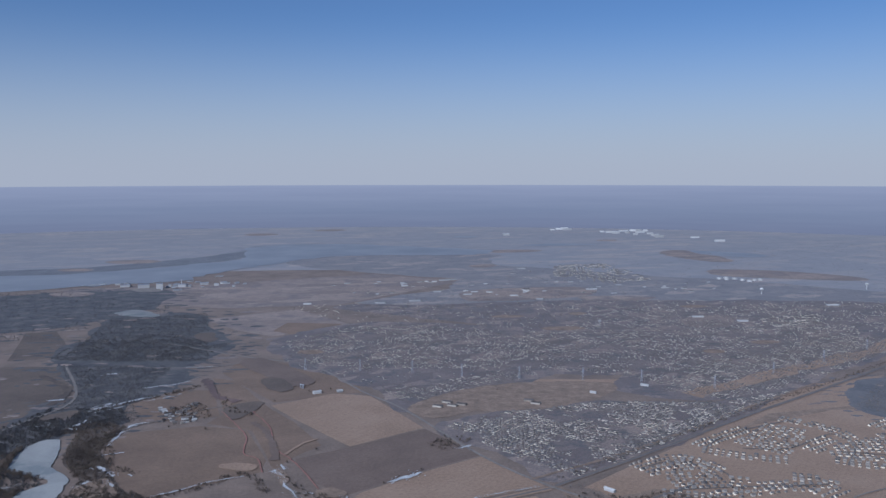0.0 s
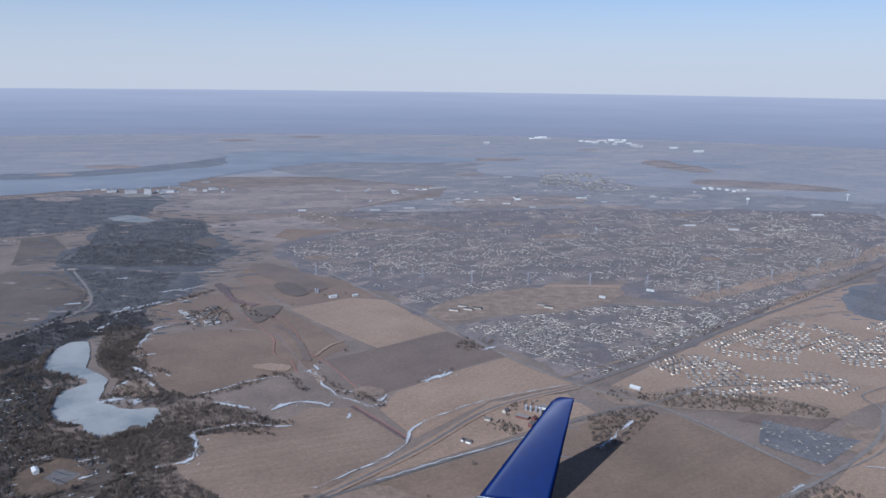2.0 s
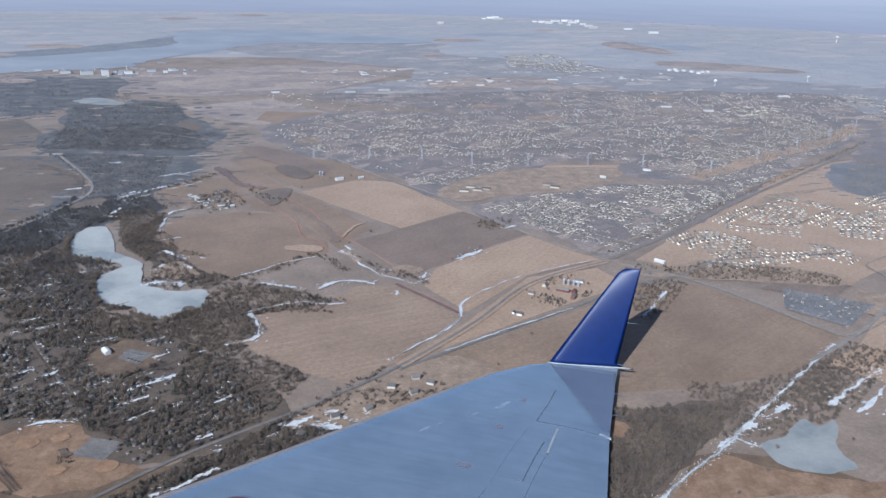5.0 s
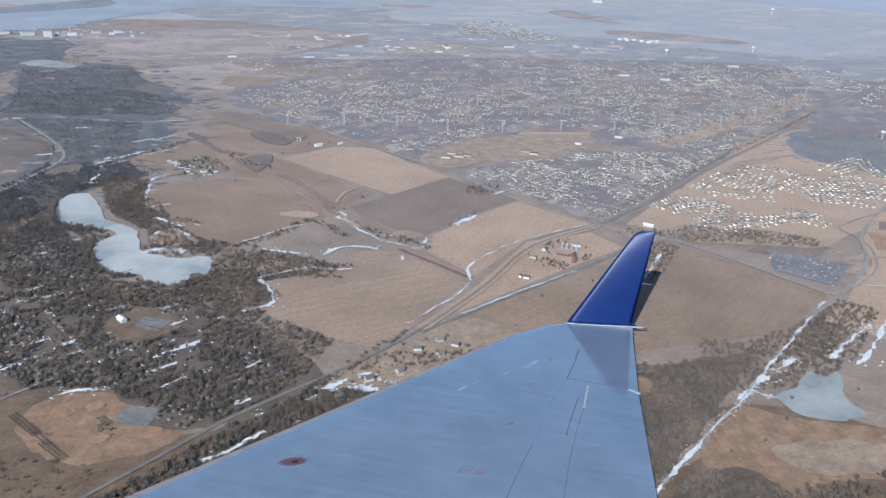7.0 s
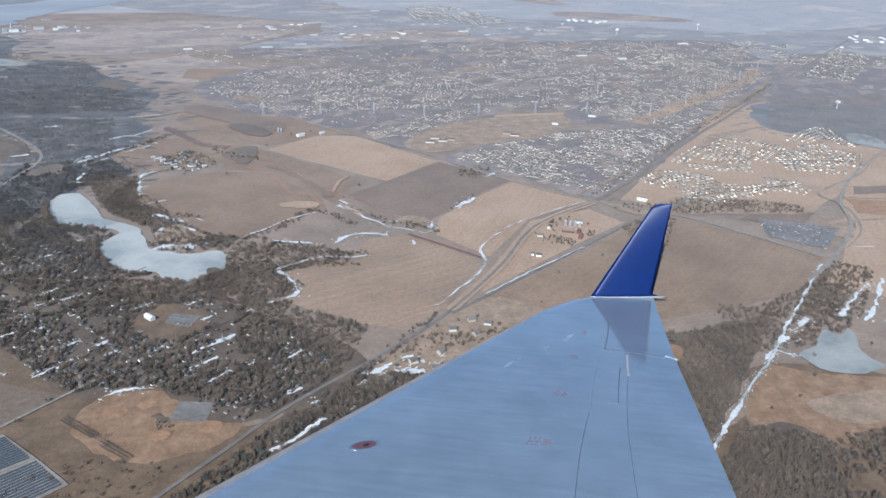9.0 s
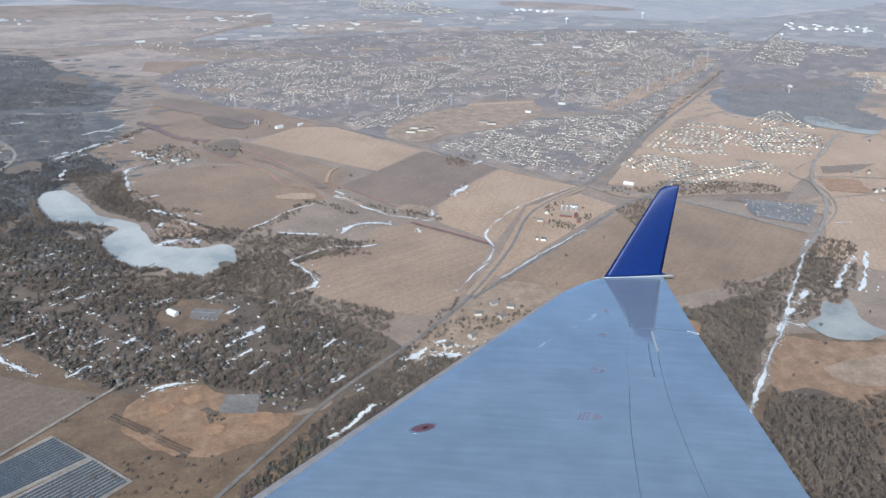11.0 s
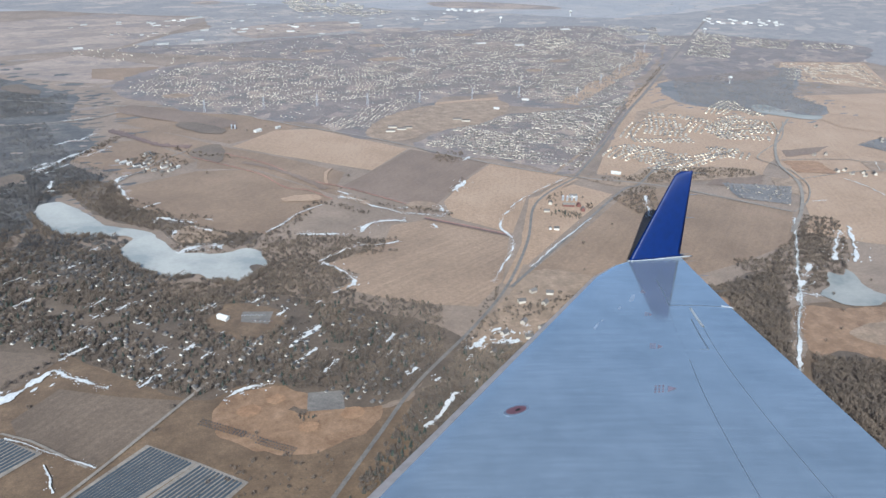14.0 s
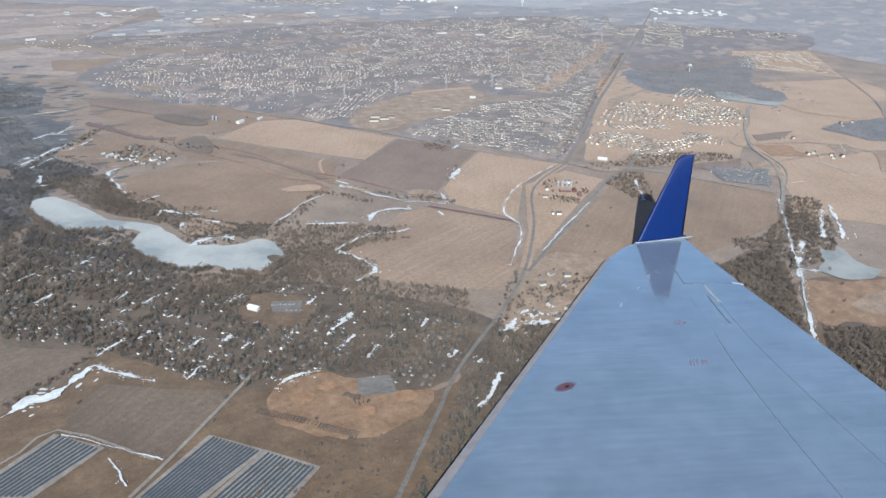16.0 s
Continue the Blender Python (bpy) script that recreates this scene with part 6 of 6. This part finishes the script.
for k, (x, y) in enumerate(((843, 4268), (872, 4235), (894, 4165), (971, 4328), (957, 4175), (1023, 4337), (1061, 4384), (1036, 4225), (1084, 4309), (1061, 4120), (1060, 4016), (1054, 3916), (599, 4422), (639, 4470), (672, 4476), (683, 4437), (974, 4071), (314, 4034), (1217, 3877), (1268, 3674))):
    gabled("works", x, y, 22 + 9 * (k * 5 % 4), 10, 6 + k % 3 * 2, 1.5, 10, WHITEMETAL, WHITEMETAL, "far pale industrial hall", "factory")["group"] = "far halls"
for k, (x, y) in enumerate(((-1026, 2255), (-1001, 2268), (-983, 2280), (-939, 2283), (-921, 2296), (-835, 2312), (-750, 2342), (-721, 2319), (-698, 2286), (-697, 2459), (-632, 2301), (-602, 2303), (-577, 2293), (-728, 2164))):
    gabled("works_shed", x, y, 9 + 5 * (k * 3 % 4), 6, 2 + k % 3, 0.8, 20 + 9 * (k % 3), WHITEMETAL, STEEL, "small pale works shed by the river", "building")["group"] = "riverside works sheds"


def pylon(x, y):
    """A lattice mast with three cross arms."""
    root = new("pylon")
    v, f = [], []

    def bar(a, b, t=0.13):
        a, b = Vector(a), Vector(b)
        d = (b - a).normalized()
        s = d.orthogonal().normalized() * t
        u = d.cross(s)
        i = len(v)
        v.extend([a + s, a + u, a - s, a - u, b + s, b + u, b - s, b - u])
        f.extend([(i + k, i + (k + 1) % 4, i + 4 + (k + 1) % 4, i + 4 + k) for k in range(4)])
    for sx, sy in ((-1, -1), (1, -1), (1, 1), (-1, 1)):
        bar((sx * 1.6, sy * 1.6, 0), (sx * 0.3, sy * 0.3, 20))
    for k in range(5):
        r, z = 1.6 - 0.26 * k, 4 * k
        q = 1.6 - 0.26 * (k + 1)
        bar((-r, -r, z), (q, -q, z + 4), 0.15)
        bar((r, r, z), (-q, q, z + 4), 0.15)
    link_mesh("mast", v, f, STEEL, root)
    for z, w in ((13, 3.5), (16, 4.2), (19, 3.2)):
        v, f = [], []
        bar((-w * 0.6, w * 0.8, z), (w * 0.6, -w * 0.8, z), 0.14)
        link_mesh("cross_arm", v, f, STEEL, root)
    root.location = (x, y, 0.1)
    return tagged(root, "pale steel lattice pylon of a power line", "pylon", "power line pylons")


for x, y in ((-228, 1280), (-138, 1271), (-53, 1260), (26, 1237), (115, 1223), (213, 1216), (300, 1200), (400, 1165), (520, 1245), (640, 1330), (760, 1420), (880, 1520)):
    pylon(x, y)


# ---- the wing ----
# Outline and size fitted to the camera's view, not an aircraft's true scale.
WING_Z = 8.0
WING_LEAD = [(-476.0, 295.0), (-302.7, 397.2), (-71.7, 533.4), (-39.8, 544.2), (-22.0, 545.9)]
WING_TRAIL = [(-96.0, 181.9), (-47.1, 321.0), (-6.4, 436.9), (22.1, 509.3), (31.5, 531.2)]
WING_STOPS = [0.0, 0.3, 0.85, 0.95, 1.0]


def wing_point(s, c):
    """Planform: s from root to tip, c from leading to trailing edge."""
    for i in range(4):
        if s <= WING_STOPS[i + 1] or i == 3:
            k = (s - WING_STOPS[i]) / (WING_STOPS[i + 1] - WING_STOPS[i])
            a = Vector(WING_LEAD[i]).lerp(Vector(WING_LEAD[i + 1]), k)
            b = Vector(WING_TRAIL[i]).lerp(Vector(WING_TRAIL[i + 1]), k)
            return a.lerp(b, c)


def wing_height(s, c):
    """Upper surface: a shallow curved section, thinner towards the tip, falling away at the nose."""
    chord = 1 - 0.75 * s
    return WING_Z + chord * (7.0 * (math.sqrt(max(0, c)) - c) + 1.2 * min(1, c * 14))


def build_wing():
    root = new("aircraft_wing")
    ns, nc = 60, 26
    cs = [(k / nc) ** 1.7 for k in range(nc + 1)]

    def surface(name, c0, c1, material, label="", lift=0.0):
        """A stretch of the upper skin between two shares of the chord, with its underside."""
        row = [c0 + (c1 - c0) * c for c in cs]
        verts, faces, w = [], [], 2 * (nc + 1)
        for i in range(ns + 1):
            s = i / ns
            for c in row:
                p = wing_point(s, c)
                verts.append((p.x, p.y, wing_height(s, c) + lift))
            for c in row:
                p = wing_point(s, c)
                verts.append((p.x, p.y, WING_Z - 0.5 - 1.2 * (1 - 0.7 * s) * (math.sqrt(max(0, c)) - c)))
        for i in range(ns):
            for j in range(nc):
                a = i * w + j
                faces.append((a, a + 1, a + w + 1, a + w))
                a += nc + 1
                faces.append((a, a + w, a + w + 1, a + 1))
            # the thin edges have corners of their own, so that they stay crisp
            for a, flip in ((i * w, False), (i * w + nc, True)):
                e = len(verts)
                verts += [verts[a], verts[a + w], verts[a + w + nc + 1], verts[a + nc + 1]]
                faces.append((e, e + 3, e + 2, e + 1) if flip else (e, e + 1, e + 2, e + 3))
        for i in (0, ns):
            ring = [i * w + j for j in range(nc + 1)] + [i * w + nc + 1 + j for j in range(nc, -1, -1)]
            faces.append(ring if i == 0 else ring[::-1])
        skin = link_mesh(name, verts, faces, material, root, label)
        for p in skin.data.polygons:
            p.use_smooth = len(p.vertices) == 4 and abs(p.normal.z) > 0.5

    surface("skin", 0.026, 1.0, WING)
    surface("leading_edge", 0.0, 0.0255, NOSEMETAL, "metal leading edge tinted like the reflected brown ground", 0.03)

    # winglet with a rounded front, swept back, flaring at its foot
    def blade(name, stations, material, label, thick=1.6):
        vs, n = [], 14
        for pa, pb, t0 in stations:
            pa, pb = Vector(pa), Vector(pb)
            side = Vector((pb.y - pa.y, pa.x - pb.x, 0)).normalized()
            for k in list(range(n + 1)) + list(range(-n + 1, 0)):
                c = abs(k) / n
                t = thick * t0 * (math.sqrt(c) - c) * 2.2 * (1 if k >= 0 else -1)
                q = pa.lerp(pb, c) + side * t
                vs.append(tuple(q))
        m = 2 * n
        fs = [(j * m + k, j * m + (k + 1) % m, (j + 1) * m + (k + 1) % m, (j + 1) * m + k) for j in range(len(stations) - 1) for k in range(m)]
        fs += [tuple(range(m))[::-1], tuple(range((len(stations) - 1) * m, len(stations) * m))]
        ob = link_mesh(name, vs, fs, material, root, label)
        for p in ob.data.polygons:
            p.use_smooth = len(p.vertices) == 4
        return ob

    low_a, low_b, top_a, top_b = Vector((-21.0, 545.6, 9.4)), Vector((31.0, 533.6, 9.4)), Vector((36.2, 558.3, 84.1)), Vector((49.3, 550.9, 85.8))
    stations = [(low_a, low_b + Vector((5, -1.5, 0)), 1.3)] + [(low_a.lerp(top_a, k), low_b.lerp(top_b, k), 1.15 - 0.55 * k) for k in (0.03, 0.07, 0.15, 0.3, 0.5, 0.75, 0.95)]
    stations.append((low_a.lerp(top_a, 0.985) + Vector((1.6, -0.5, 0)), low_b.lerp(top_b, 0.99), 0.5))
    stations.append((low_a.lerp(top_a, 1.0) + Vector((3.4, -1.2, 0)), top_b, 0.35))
    winglet = blade("winglet", stations, BLUE, "deep glossy blue winglet")
    blade("winglet_fairing", [((-22.5, 546.2, 7.9), (44, 529.5, 7.9), 1.0), ((-22, 546, 9.35), (43, 529.8, 9.35), 1.0)], BAREMETAL, "pale metal strip under the winglet", 2.2)

    def seam(name, line, width, material, label, lift=0.12):
        """A thin raised strip that follows the skin."""
        vs, fs = [], []
        n = 24
        for k in range(n + 1):
            t = k / n
            s, c = line[0][0] + (line[1][0] - line[0][0]) * t, line[0][1] + (line[1][1] - line[0][1]) * t
            p, z = wing_point(s, c), wing_height(s, c)
            ahead = wing_point(s + (line[1][0] - line[0][0]) * 0.01, c + (line[1][1] - line[0][1]) * 0.01) - p
            q = Vector((-ahead.y, ahead.x)).normalized() * width / 2
            vs += [(p.x - q.x, p.y - q.y, z - 0.1), (p.x - q.x * 0.7, p.y - q.y * 0.7, z + lift), (p.x + q.x * 0.7, p.y + q.y * 0.7, z + lift), (p.x + q.x, p.y + q.y, z - 0.1)]
            if k:
                b = 4 * k
                fs += [(b - 4 + j, b - 3 + j, b + 1 + j, b + j) for j in range(3)]
        return link_mesh(name, vs, fs, material, root, label)

    seam("aileron_gap", ((0.89, 0.5), (0.775, 0.57)), 1.3, SEAM, "dark aileron hinge line")
    seam("panel_joint", ((0.73, 0.575), (0.505, 0.648)), 0.35, FAINTSEAM, "faint panel seam")
    seam("panel_joint", ((0.485, 0.65), (0.02, 0.725)), 0.8, SEAM, "thin dark panel seam")
    seam("panel_joint", ((0.65, 0.74), (0.02, 0.845)), 0.6, SEAM, "thin dark panel seam")
    seam("panel_joint", ((0.98, 0.05), (0.98, 0.95)), 0.35, FAINTSEAM, "faint panel seam")
    seam("flap_shadow_gap", ((0.772, 0.57), (0.846, 1.0)), 1.7, SEAM, "dark gap beside the aileron")
    seam("flap_edge", ((0.842, 0.93), (0.85, 1.012)), 2.4, STEEL, "bright metal end of the aileron", 0.3)
    seam("hinge_fairing", ((0.775, 0.7), (0.665, 0.74)), 1.9, BAREMETAL, "pale hinge fairing", 0.7)
    seam("hinge_fairing", ((0.705, 0.69), (0.535, 0.73)), 1.0, SEAM, "dark hinge fairing", 0.4)
    seam("panel_joint", ((0.535, 0.695), (0.535, 0.732)), 0.6, SEAM, "short dark panel seam")
    for s, c, w in ((0.355, 0.555, 1.0), (0.545, 0.515, 0.8), (0.705, 0.455, 0.6), (0.82, 0.385, 0.5)):
        for k in range(3):
            for j in range(3):
                at = s + (0.011 * j - 0.011) * w
                seam("stencil", ((at, c - 0.017 * w + k * 0.011 * w), (at + 0.0065 * w, c - 0.0155 * w + k * 0.011 * w)), 1.5 * w, RED, "faded red stencil bars", 0.1)
        p, z = wing_point(s, c + 0.02 * w), wing_height(s, c + 0.02 * w) + 0.25
        q = wing_point(s, c + 0.045 * w)
        u = (wing_point(s + 0.012 * w, c + 0.02 * w) - p)
        link_mesh("arrow_mark", [(p.x + u.x, p.y + u.y, z), (p.x - u.x, p.y - u.y, z), (q.x, q.y, z - 0.05)], [(0, 1, 2)], RED, root, "faded red arrow")

    def spot(name, s, c, rs, rc, material, label, lift, seed=0.0, n=26, under=None):
        """A thin flat blotch on the skin, round when the seed is nought."""
        edge = []
        for k in range(n):
            a = 2 * math.pi * k / n
            e = 1 + (0.5 * noise.noise(Vector((2 * math.cos(a), 2 * math.sin(a), seed))) if seed else 0)
            u, v = s + rs * e * math.cos(a), c + rc * e * math.sin(a)
            p = wing_point(u, v)
            edge.append((p.x, p.y, wing_height(u, v)))
        vs = [(x, y, z - 0.1) for x, y, z in edge] + [(x, y, z + lift) for x, y, z in edge]
        return link_mesh(name, vs, [tuple(range(n, 2 * n))] + [(k, (k + 1) % n, n + (k + 1) % n, n + k) for k in range(n)], material, under or root, label)

    spot("filler_cap_rim", 0.325, 0.172, 0.017, 0.031, FAINTSEAM, "dull rubbed ring round the filler cap", 0.04)
    cap = spot("filler_cap", 0.325, 0.172, 0.012, 0.025, CAPRED, "dark red oval filler cap", 0.12)
    spot("latch", 0.325, 0.176, 0.004, 0.006, LATCH, "small dark latch of the filler cap", 0.2, under=cap)
    for k, (s, c, rs, rc) in enumerate(((0.63, 0.24, 0.014, 0.006), (0.655, 0.25, 0.006, 0.004), (0.78, 0.34, 0.02, 0.014), (0.72, 0.3, 0.008, 0.008))):
        spot("scuff", s, c, rs, rc, SCUFF, "pale rubbed patch on the skin", 0.06, 3.0 + k)
    for f, long in ((0.02, 11), (0.45, 9), (0.72, 10), (0.97, 13)):
        a = low_b.lerp(top_b, f)
        b = a + Vector((long * 0.9, -long * 0.42, 0.3))
        vs = [a + Vector((0, 0, -0.3)), a + Vector((0, 0, 0.3)), b]
        vs += [v + Vector((0.12, 0.35, 0)) for v in vs]
        link_mesh("static_wick", vs, [(0, 1, 2), (3, 5, 4), (0, 3, 4, 1), (1, 4, 5, 2), (2, 5, 3, 0)], SEAM, winglet, "thin dark static wick")
    for s in (0.985, 0.93, 0.89):
        p = wing_point(s, 1.0)
        a = Vector((p.x, p.y, WING_Z))
        b = a + Vector((9, -4, 0.2))
        vs = [a + Vector((0, 0, -0.2)), a + Vector((0, 0, 0.2)), b]
        vs += [v + Vector((0.12, 0.3, 0)) for v in vs]
        link_mesh("static_wick", vs, [(0, 1, 2), (3, 5, 4), (0, 3, 4, 1), (1, 4, 5, 2), (2, 5, 3, 0)], SEAM, root, "thin dark static wick")
    tagged(root, "pale grey glossy aircraft wing with a deep blue winglet", "aircraft wing")


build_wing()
